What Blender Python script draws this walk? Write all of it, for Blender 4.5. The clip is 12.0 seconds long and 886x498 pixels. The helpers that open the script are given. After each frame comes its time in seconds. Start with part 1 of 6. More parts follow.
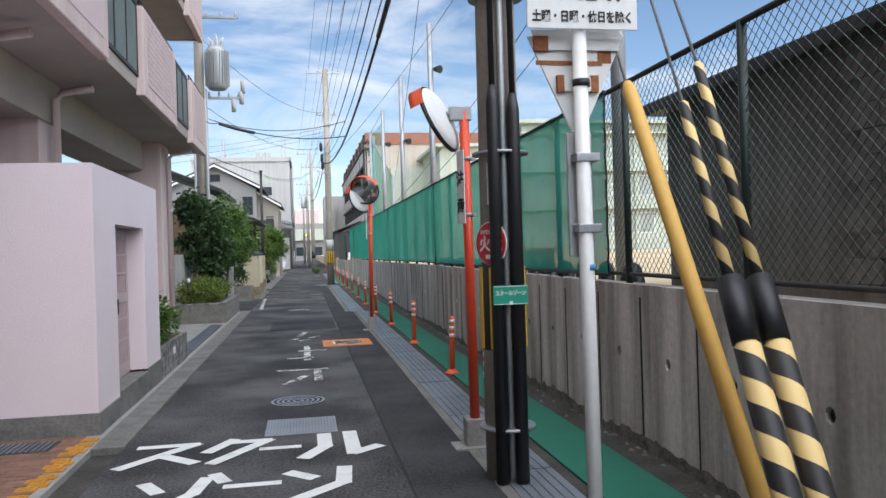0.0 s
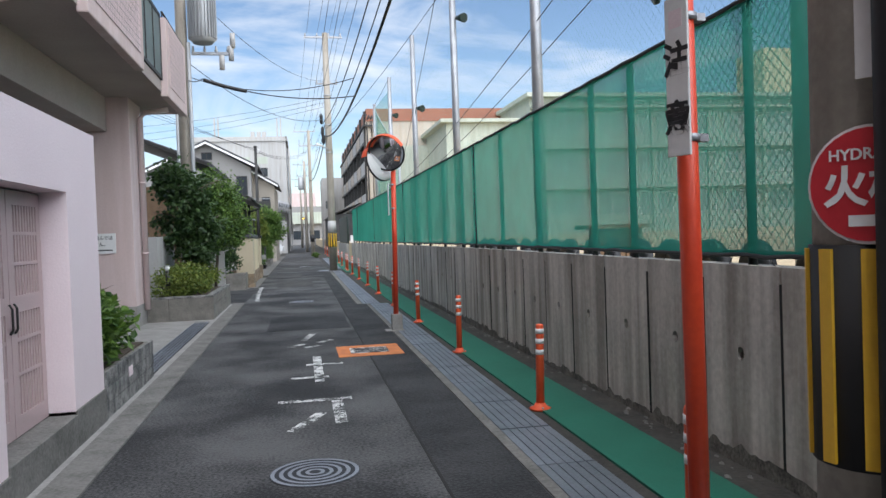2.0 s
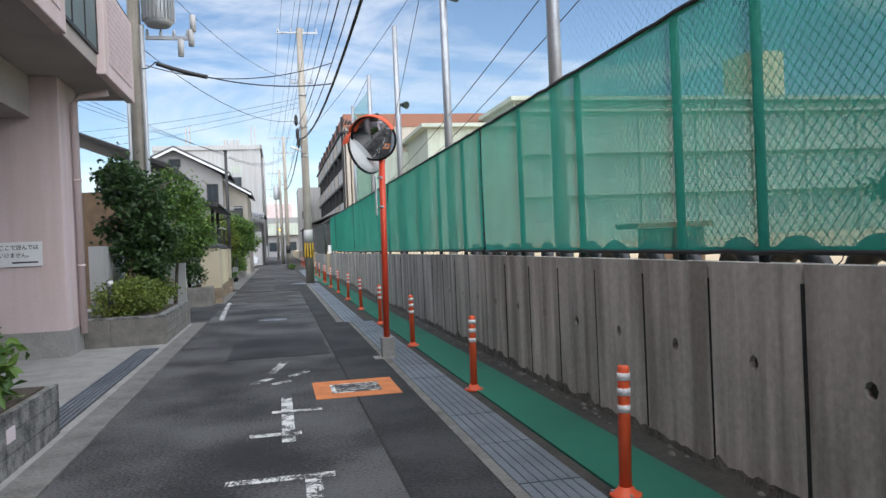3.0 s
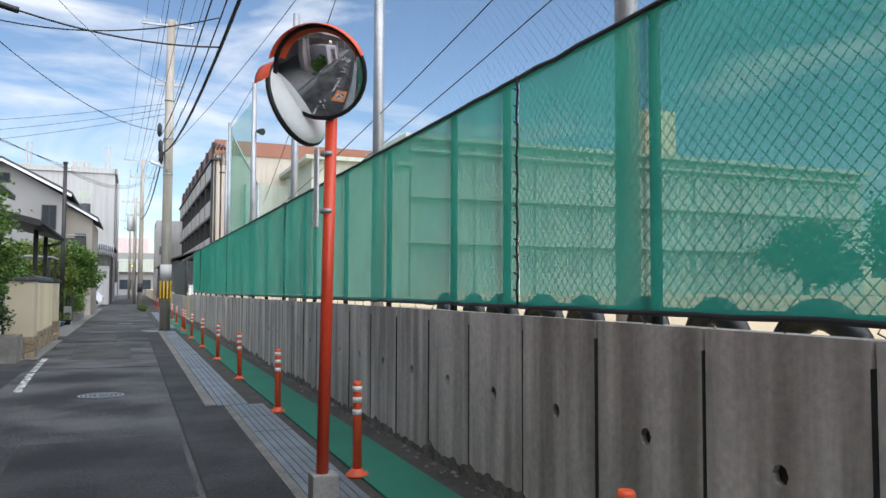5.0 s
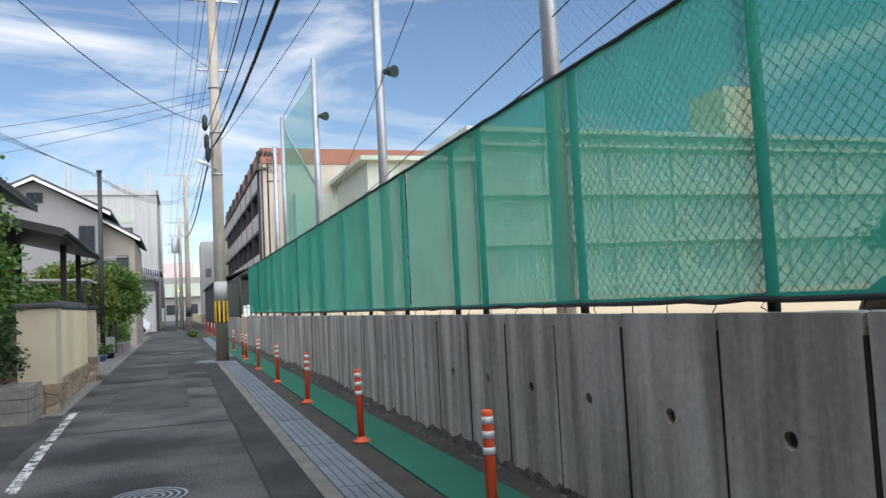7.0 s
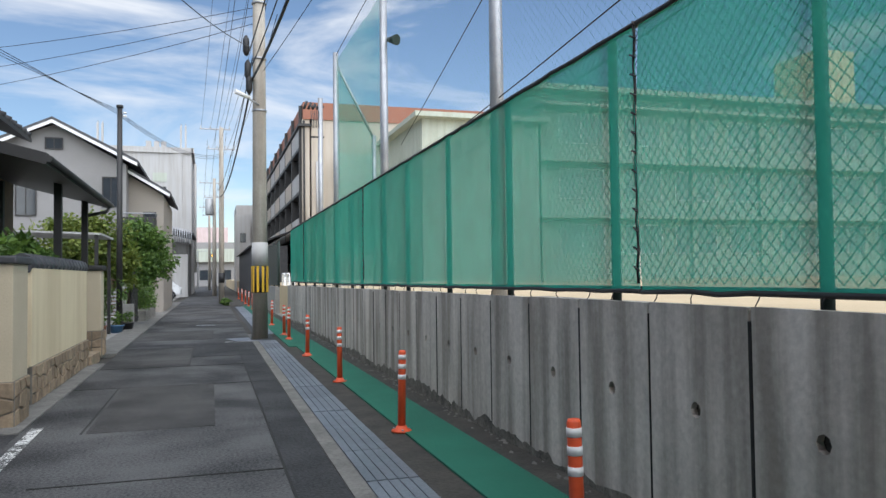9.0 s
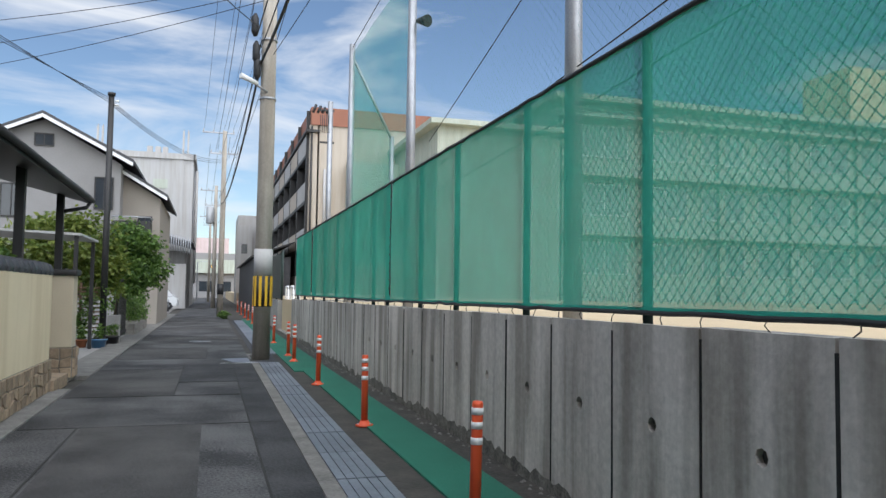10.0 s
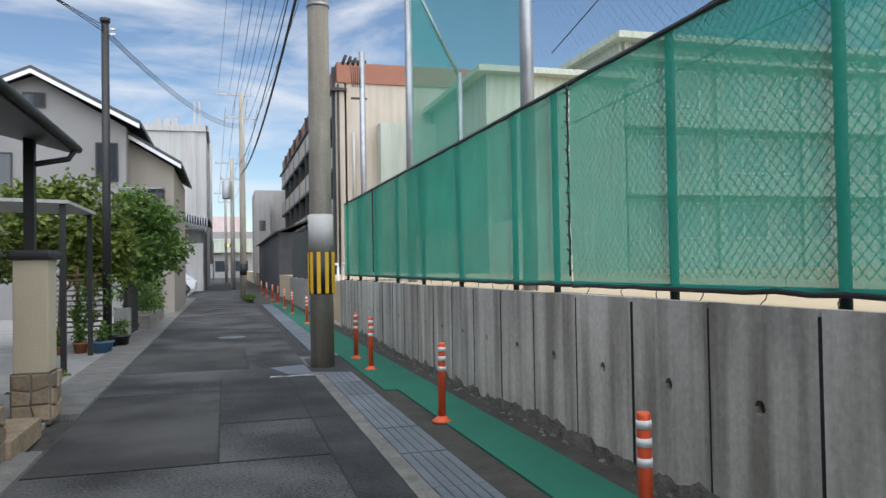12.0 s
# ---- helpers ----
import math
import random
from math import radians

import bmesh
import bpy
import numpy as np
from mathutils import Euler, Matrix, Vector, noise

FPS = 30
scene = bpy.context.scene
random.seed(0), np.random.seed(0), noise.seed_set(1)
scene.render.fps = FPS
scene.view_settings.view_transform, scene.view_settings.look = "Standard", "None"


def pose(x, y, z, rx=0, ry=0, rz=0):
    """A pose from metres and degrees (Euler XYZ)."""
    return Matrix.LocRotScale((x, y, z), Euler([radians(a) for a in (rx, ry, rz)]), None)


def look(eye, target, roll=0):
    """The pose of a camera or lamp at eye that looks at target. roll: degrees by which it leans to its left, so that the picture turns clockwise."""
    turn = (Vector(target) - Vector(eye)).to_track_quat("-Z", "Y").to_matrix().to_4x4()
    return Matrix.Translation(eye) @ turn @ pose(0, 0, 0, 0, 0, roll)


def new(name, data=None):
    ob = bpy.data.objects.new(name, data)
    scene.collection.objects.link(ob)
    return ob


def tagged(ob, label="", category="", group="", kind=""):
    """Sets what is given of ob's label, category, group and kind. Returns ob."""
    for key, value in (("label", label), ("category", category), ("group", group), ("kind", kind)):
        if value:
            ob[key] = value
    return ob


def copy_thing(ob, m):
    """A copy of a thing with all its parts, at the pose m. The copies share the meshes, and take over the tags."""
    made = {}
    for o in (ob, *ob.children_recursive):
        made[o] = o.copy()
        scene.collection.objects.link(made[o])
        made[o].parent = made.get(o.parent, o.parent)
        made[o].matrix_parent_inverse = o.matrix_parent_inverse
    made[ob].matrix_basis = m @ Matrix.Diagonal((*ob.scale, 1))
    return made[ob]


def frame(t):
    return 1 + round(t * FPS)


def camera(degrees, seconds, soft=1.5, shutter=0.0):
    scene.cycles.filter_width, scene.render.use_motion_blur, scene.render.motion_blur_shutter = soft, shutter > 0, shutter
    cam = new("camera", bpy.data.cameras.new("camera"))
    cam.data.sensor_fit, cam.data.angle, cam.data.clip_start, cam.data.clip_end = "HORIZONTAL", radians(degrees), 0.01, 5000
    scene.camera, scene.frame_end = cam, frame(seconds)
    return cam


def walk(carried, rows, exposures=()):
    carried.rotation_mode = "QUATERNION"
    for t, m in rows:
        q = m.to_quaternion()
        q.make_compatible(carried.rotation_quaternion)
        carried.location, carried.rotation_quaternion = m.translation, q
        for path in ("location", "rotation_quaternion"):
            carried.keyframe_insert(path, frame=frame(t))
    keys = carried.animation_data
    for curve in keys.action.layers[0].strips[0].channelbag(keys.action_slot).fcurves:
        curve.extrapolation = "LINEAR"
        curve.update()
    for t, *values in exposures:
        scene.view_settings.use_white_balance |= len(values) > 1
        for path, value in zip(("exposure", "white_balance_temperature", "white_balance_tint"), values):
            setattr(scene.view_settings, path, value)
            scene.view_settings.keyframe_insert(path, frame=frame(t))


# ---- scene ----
cam = camera(60.3, 12.0)
PATH = [
    (0, (-0.093, -1.173, 1.69), (0.264, 0.795, 1.69), -1.7),
    (0.5, (-0.148, -0.437, 1.682), (0.166, 1.537, 1.63), -2.5),
    (1, (-0.215, 0.387, 1.645), (0.08, 2.364, 1.575), -1.3),
    (1.5, (-0.217, 1.307, 1.65), (0.097, 3.281, 1.581), -0.9),
    (2, (-0.247, 2.378, 1.633), (0.117, 4.344, 1.589), -2.0),
    (2.5, (-0.181, 3.581, 1.581), (0.217, 5.541, 1.561), -3.2),
    (2.7, (-0.163, 4.064, 1.565), (0.244, 6.022, 1.546), -2.9),
    (4.3, (0.089, 8.221, 1.522), (0.723, 10.118, 1.55), 1.5),
    (4.5, (0.085, 8.726, 1.538), (0.82, 10.585, 1.584), 1.2),
    (5, (0.047, 10.044, 1.536), (0.804, 11.893, 1.639), 0.2),
    (5.5, (-0.013, 11.335, 1.535), (0.668, 13.211, 1.669), -0.6),
    (6, (-0.087, 12.596, 1.509), (0.566, 14.482, 1.64), -1.5),
    (6.5, (-0.108, 13.934, 1.497), (0.553, 15.818, 1.622), -2.0),
    (6.7, (-0.079, 14.444, 1.475), (0.589, 16.325, 1.611), -2.8),
    (8.3, (-0.013, 18.243, 1.488), (0.612, 20.142, 1.544), -2.0),
    (8.5, (-0.023, 18.713, 1.469), (0.577, 20.621, 1.516), -1.5),
    (9, (0.059, 19.909, 1.488), (0.642, 21.822, 1.557), -0.7),
    (9.5, (0.122, 21.142, 1.476), (0.705, 23.052, 1.586), -0.3),
    (10, (0.149, 22.394, 1.465), (0.729, 24.305, 1.58), 0.8),
    (10.5, (0.067, 23.619, 1.469), (0.584, 25.547, 1.592), 1.2),
    (11, (0.044, 24.896, 1.492), (0.545, 26.829, 1.6), -0.1),
    (11.5, (-0.088, 26.08, 1.501), (0.437, 28.007, 1.59), -1.4),
    (12, (-0.223, 27.304, 1.529), (0.327, 29.226, 1.572), -1.0),
]
walk(cam, [(t, look(eye, target, roll)) for t, eye, target, roll in PATH],
     exposures=((0.0, 0.62), (2.5, 0.64), (5.0, 0.64), (8.5, 0.5), (12.0, 0.35)))

# ---- world and sun ----
SUN_EL, SUN_AZ = 50.0, 174.0   # azimuth in degrees clockwise from +y
world = bpy.data.worlds.new("world")
scene.world = world
world.use_nodes = True
wn, wl = world.node_tree.nodes, world.node_tree.links
wn.clear()
sky = wn.new("ShaderNodeTexSky")
sky.sky_type = "NISHITA"
sky.sun_disc = False
sky.sun_elevation, sky.sun_rotation = radians(SUN_EL), radians(SUN_AZ)
sky.air_density, sky.dust_density, sky.ozone_density = 1.0, 0.1, 3.0
coord = wn.new("ShaderNodeTexCoord")
mapping = wn.new("ShaderNodeMapping")
mapping.inputs["Scale"].default_value = (1.1, 0.8, 4.6)
mapping.inputs["Location"].default_value = (0.35, 0.1, 0.25)
cloud = wn.new("ShaderNodeTexNoise")
cloud.inputs["Scale"].default_value = 2.3
cloud.inputs["Detail"].default_value = 9
cloud.inputs["Roughness"].default_value = 0.56
cloud.inputs["Distortion"].default_value = 0.5
ramp = wn.new("ShaderNodeValToRGB")
ramp.color_ramp.elements[0].position, ramp.color_ramp.elements[1].position = 0.48, 0.70
mixc = wn.new("ShaderNodeMix")
mixc.data_type = "RGBA"
mixc.inputs["B"].default_value = (7.2, 7.5, 8.0, 1)
bg = wn.new("ShaderNodeBackground")
bg.inputs["Strength"].default_value = 0.095
wout = wn.new("ShaderNodeOutputWorld")
wl.new(coord.outputs["Generated"], mapping.inputs["Vector"])
wl.new(mapping.outputs["Vector"], cloud.inputs["Vector"])
wl.new(cloud.outputs["Fac"], ramp.inputs["Fac"])
wl.new(ramp.outputs["Color"], mixc.inputs["Factor"])
wl.new(sky.outputs["Color"], mixc.inputs["A"])
wl.new(mixc.outputs["Result"], bg.inputs["Color"])
wl.new(bg.outputs["Background"], wout.inputs["Surface"])
sun = new("sun", bpy.data.lights.new("sun", "SUN"))
sun.data.energy, sun.data.angle, sun.data.color = 4.3, radians(105), (0.97, 0.985, 1.0)
sd = Vector((math.sin(radians(SUN_AZ)) * math.cos(radians(SUN_EL)), math.cos(radians(SUN_AZ)) * math.cos(radians(SUN_EL)), math.sin(radians(SUN_EL))))
sun.matrix_world = look(sd * 60, (0, 0, 0))


# ---- materials ----
def mat(name, c1, c2=None, rough=0.8, metal=0.0, fine=40.0, coarse=1.5, bump=0.2, streak=None, dark=0.0, vary=0.0, low=0.35, high=0.7):
    """Two-scale noise surface. streak: stretched stains down the face with that strength."""
    m = bpy.data.materials.new(name)
    m.use_nodes = True
    n, l = m.node_tree.nodes, m.node_tree.links
    p = n["Principled BSDF"]
    p.inputs["Roughness"].default_value, p.inputs["Metallic"].default_value = rough, metal
    c2 = c2 or tuple(v * 0.75 for v in c1)
    geo = n.new("ShaderNodeNewGeometry")
    a = n.new("ShaderNodeTexNoise")
    a.inputs["Scale"].default_value, a.inputs["Detail"].default_value = coarse, 6
    b = n.new("ShaderNodeTexNoise")
    b.inputs["Scale"].default_value, b.inputs["Detail"].default_value = fine, 4
    l.new(geo.outputs["Position"], a.inputs["Vector"])
    l.new(geo.outputs["Position"], b.inputs["Vector"])
    add = n.new("ShaderNodeMath")
    add.operation = "MULTIPLY_ADD"
    add.inputs[1].default_value, add.inputs[2].default_value = 0.45, 0.0
    half = n.new("ShaderNodeMath")
    half.operation = "MULTIPLY_ADD"
    half.inputs[1].default_value = 0.55
    l.new(b.outputs["Fac"], add.inputs[0])
    l.new(a.outputs["Fac"], half.inputs[0])
    l.new(add.outputs[0], half.inputs[2])
    r = n.new("ShaderNodeValToRGB")
    r.color_ramp.elements[0].position, r.color_ramp.elements[1].position = low, high
    r.color_ramp.elements[0].color, r.color_ramp.elements[1].color = (*c2, 1), (*c1, 1)
    l.new(half.outputs[0], r.inputs["Fac"])
    out = r.outputs["Color"]
    if streak:
        mp = n.new("ShaderNodeMapping")
        mp.inputs["Scale"].default_value = (2.6, 2.6, 0.2)
        s = n.new("ShaderNodeTexNoise")
        s.inputs["Scale"].default_value, s.inputs["Detail"].default_value = 1.6, 5
        l.new(geo.outputs["Position"], mp.inputs["Vector"])
        l.new(mp.outputs["Vector"], s.inputs["Vector"])
        sr = n.new("ShaderNodeValToRGB")
        sr.color_ramp.elements[0].position, sr.color_ramp.elements[1].position = 0.38, 0.6
        v = 1 - streak
        sr.color_ramp.elements[0].color, sr.color_ramp.elements[1].color = (v, v * 0.97, v * 0.93, 1), (1, 1, 1, 1)
        l.new(s.outputs["Fac"], sr.inputs["Fac"])
        mx = n.new("ShaderNodeMix")
        mx.data_type, mx.blend_type = "RGBA", "MULTIPLY"
        mx.inputs["Factor"].default_value = 1
        l.new(out, mx.inputs["A"])
        l.new(sr.outputs["Color"], mx.inputs["B"])
        out = mx.outputs["Result"]
    if vary:
        oi = n.new("ShaderNodeObjectInfo")
        mr = n.new("ShaderNodeMapRange")
        mr.inputs["To Min"].default_value, mr.inputs["To Max"].default_value = 1 - vary, 1 + vary
        l.new(oi.outputs["Random"], mr.inputs["Value"])
        mv = n.new("ShaderNodeVectorMath")
        mv.operation = "SCALE"
        l.new(out, mv.inputs[0])
        l.new(mr.outputs["Result"], mv.inputs["Scale"])
        out = mv.outputs["Vector"]
    l.new(out, p.inputs["Base Color"])
    bp = n.new("ShaderNodeBump")
    bp.inputs["Strength"].default_value, bp.inputs["Distance"].default_value = bump, 0.01
    l.new(b.outputs["Fac"], bp.inputs["Height"])
    l.new(bp.outputs["Normal"], p.inputs["Normal"])
    return m


def leafmat(name, c1, c2):
    m = bpy.data.materials.new(name)
    m.use_nodes = True
    n, l = m.node_tree.nodes, m.node_tree.links
    p = n["Principled BSDF"]
    geo = n.new("ShaderNodeNewGeometry")
    r = n.new("ShaderNodeValToRGB")
    r.color_ramp.elements[0].color, r.color_ramp.elements[1].color = (*c1, 1), (*c2, 1)
    l.new(geo.outputs["Random Per Island"], r.inputs["Fac"])
    l.new(r.outputs["Color"], p.inputs["Base Color"])
    p.inputs["Roughness"].default_value = 0.5
    tr = n.new("ShaderNodeBsdfTranslucent")
    l.new(r.outputs["Color"], tr.inputs["Color"])
    mx = n.new("ShaderNodeMixShader")
    mx.inputs["Fac"].default_value = 0.3
    l.new(p.outputs["BSDF"], mx.inputs[1])
    l.new(tr.outputs["BSDF"], mx.inputs[2])
    l.new(mx.outputs["Shader"], n["Material Output"].inputs["Surface"])
    return m


def clothmat(name, col, see, pass_light):
    """Woven mesh cloth: partly see-through, partly lit from behind, in long soft folds."""
    m = bpy.data.materials.new(name)
    m.use_nodes = True
    n, l = m.node_tree.nodes, m.node_tree.links
    p = n["Principled BSDF"]
    p.inputs["Roughness"].default_value = 0.9
    p.inputs["Specular IOR Level"].default_value = 0.15
    geo = n.new("ShaderNodeNewGeometry")
    a = n.new("ShaderNodeTexNoise")
    a.inputs["Scale"].default_value, a.inputs["Detail"].default_value = 1.3, 5
    l.new(geo.outputs["Position"], a.inputs["Vector"])
    r = n.new("ShaderNodeValToRGB")
    r.color_ramp.elements[0].position, r.color_ramp.elements[1].position = 0.3, 0.7
    r.color_ramp.elements[0].color, r.color_ramp.elements[1].color = (*[v * 0.8 for v in col], 1), (*col, 1)
    l.new(a.outputs["Fac"], r.inputs["Fac"])
    tl = n.new("ShaderNodeBsdfTranslucent")
    tp = n.new("ShaderNodeBsdfTransparent")
    l.new(r.outputs["Color"], p.inputs["Base Color"])
    l.new(r.outputs["Color"], tl.inputs["Color"])
    m1, m2 = n.new("ShaderNodeMixShader"), n.new("ShaderNodeMixShader")
    m1.inputs["Fac"].default_value, m2.inputs["Fac"].default_value = pass_light, see
    l.new(p.outputs["BSDF"], m1.inputs[1])
    l.new(tl.outputs["BSDF"], m1.inputs[2])
    l.new(m1.outputs["Shader"], m2.inputs[1])
    l.new(tp.outputs["BSDF"], m2.inputs[2])
    l.new(m2.outputs["Shader"], n["Material Output"].inputs["Surface"])
    return m


def stripemat(name, ca, cb, freq, twist):
    """Two colours wound round a tube: z runs along the tube in its own space."""
    m = bpy.data.materials.new(name)
    m.use_nodes = True
    n, l = m.node_tree.nodes, m.node_tree.links
    p = n["Principled BSDF"]
    p.inputs["Roughness"].default_value = 0.55
    tc = n.new("ShaderNodeTexCoord")
    sp = n.new("ShaderNodeSeparateXYZ")
    l.new(tc.outputs["Object"], sp.inputs[0])
    an = n.new("ShaderNodeMath")
    an.operation = "ARCTAN2"
    l.new(sp.outputs["Y"], an.inputs[0])
    l.new(sp.outputs["X"], an.inputs[1])
    k = n.new("ShaderNodeMath")
    k.operation = "MULTIPLY"
    k.inputs[1].default_value = twist / (2 * math.pi)
    l.new(an.outputs[0], k.inputs[0])
    z = n.new("ShaderNodeMath")
    z.operation = "MULTIPLY_ADD"
    z.inputs[1].default_value = freq
    l.new(sp.outputs["Z"], z.inputs[0])
    l.new(k.outputs[0], z.inputs[2])
    f = n.new("ShaderNodeMath")
    f.operation = "FRACT"
    l.new(z.outputs[0], f.inputs[0])
    g = n.new("ShaderNodeMath")
    g.operation = "GREATER_THAN"
    g.inputs[1].default_value = 0.52
    l.new(f.outputs[0], g.inputs[0])
    mx = n.new("ShaderNodeMix")
    mx.data_type = "RGBA"
    mx.inputs["A"].default_value, mx.inputs["B"].default_value = (*ca, 1), (*cb, 1)
    l.new(g.outputs[0], mx.inputs["Factor"])
    l.new(mx.outputs["Result"], p.inputs["Base Color"])
    return m


def wornmat(name, col, base):
    """Road paint worn through to the asphalt."""
    m = mat(name, col, base, rough=0.75, fine=55, coarse=6, bump=0.3, low=0.47, high=0.53)
    return m


ASPHALT = mat("asphalt", (0.098, 0.097, 0.097), (0.016, 0.016, 0.017), rough=0.85, fine=42, coarse=0.8, bump=1.0, low=0.43, high=0.58)
ASPHALT_NEW = mat("asphalt_patch", (0.050, 0.050, 0.051), (0.013, 0.013, 0.014), rough=0.85, fine=42, coarse=1.1, bump=0.9, low=0.42, high=0.60)
ASPHALT_OLD = mat("asphalt_old", (0.080, 0.078, 0.075), (0.021, 0.020, 0.020), rough=0.88, fine=75, coarse=0.9, bump=0.9, low=0.40, high=0.61)
DIRT = mat("damp_dirt", (0.08, 0.072, 0.06), (0.03, 0.028, 0.025), rough=0.95, fine=30, coarse=3, bump=0.8)
GREEN_PAVE = mat("green_surfacing", (0.015, 0.165, 0.105), (0.010, 0.11, 0.07), rough=0.8, fine=80, coarse=1.2, bump=0.5)
CONCRETE = mat("concrete", (0.72, 0.67, 0.61), (0.46, 0.43, 0.39), rough=0.9, fine=25, coarse=1.1, bump=0.25, streak=0.5, vary=0.09)
CONCRETE_P = mat("concrete_plain", (0.36, 0.35, 0.33), (0.22, 0.21, 0.2), rough=0.9, fine=30, coarse=3, bump=0.4)
KERB = mat("kerb_concrete", (0.23, 0.22, 0.205), (0.10, 0.097, 0.088), rough=0.92, fine=35, coarse=3.5, bump=0.6)
POLE_C = mat("pole_concrete", (0.46, 0.42, 0.36), (0.32, 0.29, 0.25), rough=0.85, fine=30, coarse=2, bump=0.3, streak=0.3)
STEEL = mat("galvanised_steel", (0.42, 0.43, 0.45), (0.28, 0.29, 0.31), rough=0.45, metal=0.6, fine=60, coarse=3, bump=0.1)
GRATE = mat("grating_steel", (0.27, 0.29, 0.33), (0.15, 0.163, 0.185), rough=0.5, metal=0.45, fine=60, coarse=2, bump=0.2, vary=0.12)
GRATE_DK = mat("grating_gap", (0.05, 0.05, 0.055), (0.025, 0.025, 0.03), rough=0.8)
PINK = mat("pink_render", (0.80, 0.68, 0.70), (0.74, 0.62, 0.645), rough=0.9, fine=60, coarse=1.2, bump=0.25)
PINK_B = mat("pink_wall_paint", (0.66, 0.53, 0.52), (0.57, 0.455, 0.445), rough=0.88, fine=40, coarse=1.0, bump=0.2, streak=0.1)
PINK_T = mat("pink_tile", (0.66, 0.50, 0.50), (0.56, 0.42, 0.42), rough=0.5, fine=40, coarse=2, bump=0.2)
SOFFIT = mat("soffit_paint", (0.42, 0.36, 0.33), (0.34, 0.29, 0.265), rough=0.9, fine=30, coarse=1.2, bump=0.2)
PINK_DOOR = mat("pink_door_metal", (0.5, 0.38, 0.38), (0.44, 0.33, 0.33), rough=0.45, fine=60, coarse=2, bump=0.05)
GRANITE = mat("speckled_granite", (0.3, 0.29, 0.28), (0.06, 0.06, 0.06), rough=0.7, fine=70, coarse=8, bump=0.3, low=0.42, high=0.58)
BLOCK = mat("split_face_block", (0.30, 0.28, 0.25), (0.15, 0.14, 0.125), rough=0.92, fine=45, coarse=5, bump=0.9)
CREAM = mat("cream_stucco", (0.74, 0.63, 0.43), (0.66, 0.555, 0.37), rough=0.92, fine=60, coarse=1.3, bump=0.5, streak=0.12)
# cream stucco again, darkened: the pillars' shaded fronts are put into the colour
CREAM_SHADE = mat("cream_stucco_shaded", (0.55, 0.47, 0.34), (0.46, 0.39, 0.28), rough=0.92, fine=60, coarse=2, bump=0.5)
STONE = mat("crazy_paving_stone", (0.36, 0.27, 0.18), (0.19, 0.14, 0.095), rough=0.85, fine=22, coarse=4, bump=0.6, vary=0.25)
MORTAR = mat("mortar", (0.22, 0.20, 0.17), (0.14, 0.13, 0.11), rough=0.95, fine=40, coarse=4, bump=0.4)
TILE_R = mat("roof_tile_dark", (0.07, 0.07, 0.075), (0.035, 0.035, 0.04), rough=0.6, fine=20, coarse=3, bump=0.3)
DARK = mat("dark_metal", (0.03, 0.028, 0.027), (0.018, 0.017, 0.017), rough=0.55, fine=30, coarse=2, bump=0.1)
DARKGREEN = mat("dark_green_steel", (0.006, 0.022, 0.017), (0.004, 0.014, 0.011), rough=0.5, fine=30, coarse=2, bump=0.05)
WIRE = mat("fence_wire", (0.035, 0.06, 0.052), (0.02, 0.04, 0.034), rough=0.5, fine=30, coarse=2, bump=0)
BLACK = mat("black_rubber", (0.016, 0.016, 0.018), (0.01, 0.01, 0.012), rough=0.5, fine=30, coarse=2, bump=0.1)
CABLE = mat("cable_black", (0.015, 0.015, 0.017), (0.01, 0.01, 0.012), rough=0.6, bump=0)
ORANGE = mat("orange_plastic", (0.80, 0.115, 0.035), (0.68, 0.085, 0.028), rough=0.5, fine=20, coarse=3, bump=0.05)
REFLECT = mat("reflective_tape", (0.75, 0.75, 0.74), (0.6, 0.6, 0.6), rough=0.35, fine=60, coarse=8, bump=0.05)
ORANGE_POLE = mat("orange_pole_paint", (0.74, 0.075, 0.025), (0.6, 0.05, 0.02), rough=0.4, fine=30, coarse=2, bump=0.08)
WHITE = mat("white_paint", (0.78, 0.78, 0.77), (0.68, 0.68, 0.67), rough=0.5, fine=30, coarse=3, bump=0.05)
ROADWHITE = mat("road_paint", (0.74, 0.74, 0.72), (0.5, 0.5, 0.48), rough=0.75, fine=60, coarse=5, bump=0.4, low=0.3, high=0.5)
ROADWORN = wornmat("road_paint_worn", (0.66, 0.66, 0.64), (0.055, 0.055, 0.054))
ORANGEWORN = mat("orange_road_paint", (0.75, 0.25, 0.07), (0.45, 0.15, 0.06), rough=0.8, fine=60, coarse=6, bump=0.4)
GREY_SIGN = mat("sign_back_grey", (0.42, 0.43, 0.44), (0.35, 0.36, 0.37), rough=0.45, metal=0.3, bump=0.05)
RUST = mat("rust", (0.36, 0.15, 0.06), (0.2, 0.07, 0.03), rough=0.9, fine=50, coarse=10, bump=0.5)
RED = mat("sign_red", (0.55, 0.03, 0.04), (0.48, 0.025, 0.035), rough=0.45, bump=0.02)
BLUE = mat("sign_blue", (0.07, 0.26, 0.5), (0.06, 0.22, 0.44), rough=0.5, bump=0.02)
GREEN_SIGN = mat("sign_green", (0.01, 0.3, 0.2), (0.01, 0.26, 0.17), rough=0.5, bump=0.02)
INK = mat("ink_black", (0.015, 0.015, 0.016), (0.012, 0.012, 0.013), rough=0.6, bump=0)
YELLOW = mat("yellow_guard", (0.72, 0.43, 0.10), (0.62, 0.36, 0.08), rough=0.6, fine=25, coarse=2.5, bump=0.1)
YELLOWT = mat("yellow_tape", (0.75, 0.45, 0.03), (0.65, 0.38, 0.025), rough=0.5, bump=0.05)
SPIRAL = stripemat("spiral_guard", (0.02, 0.02, 0.02), (0.72, 0.52, 0.22), 5.6, 1)
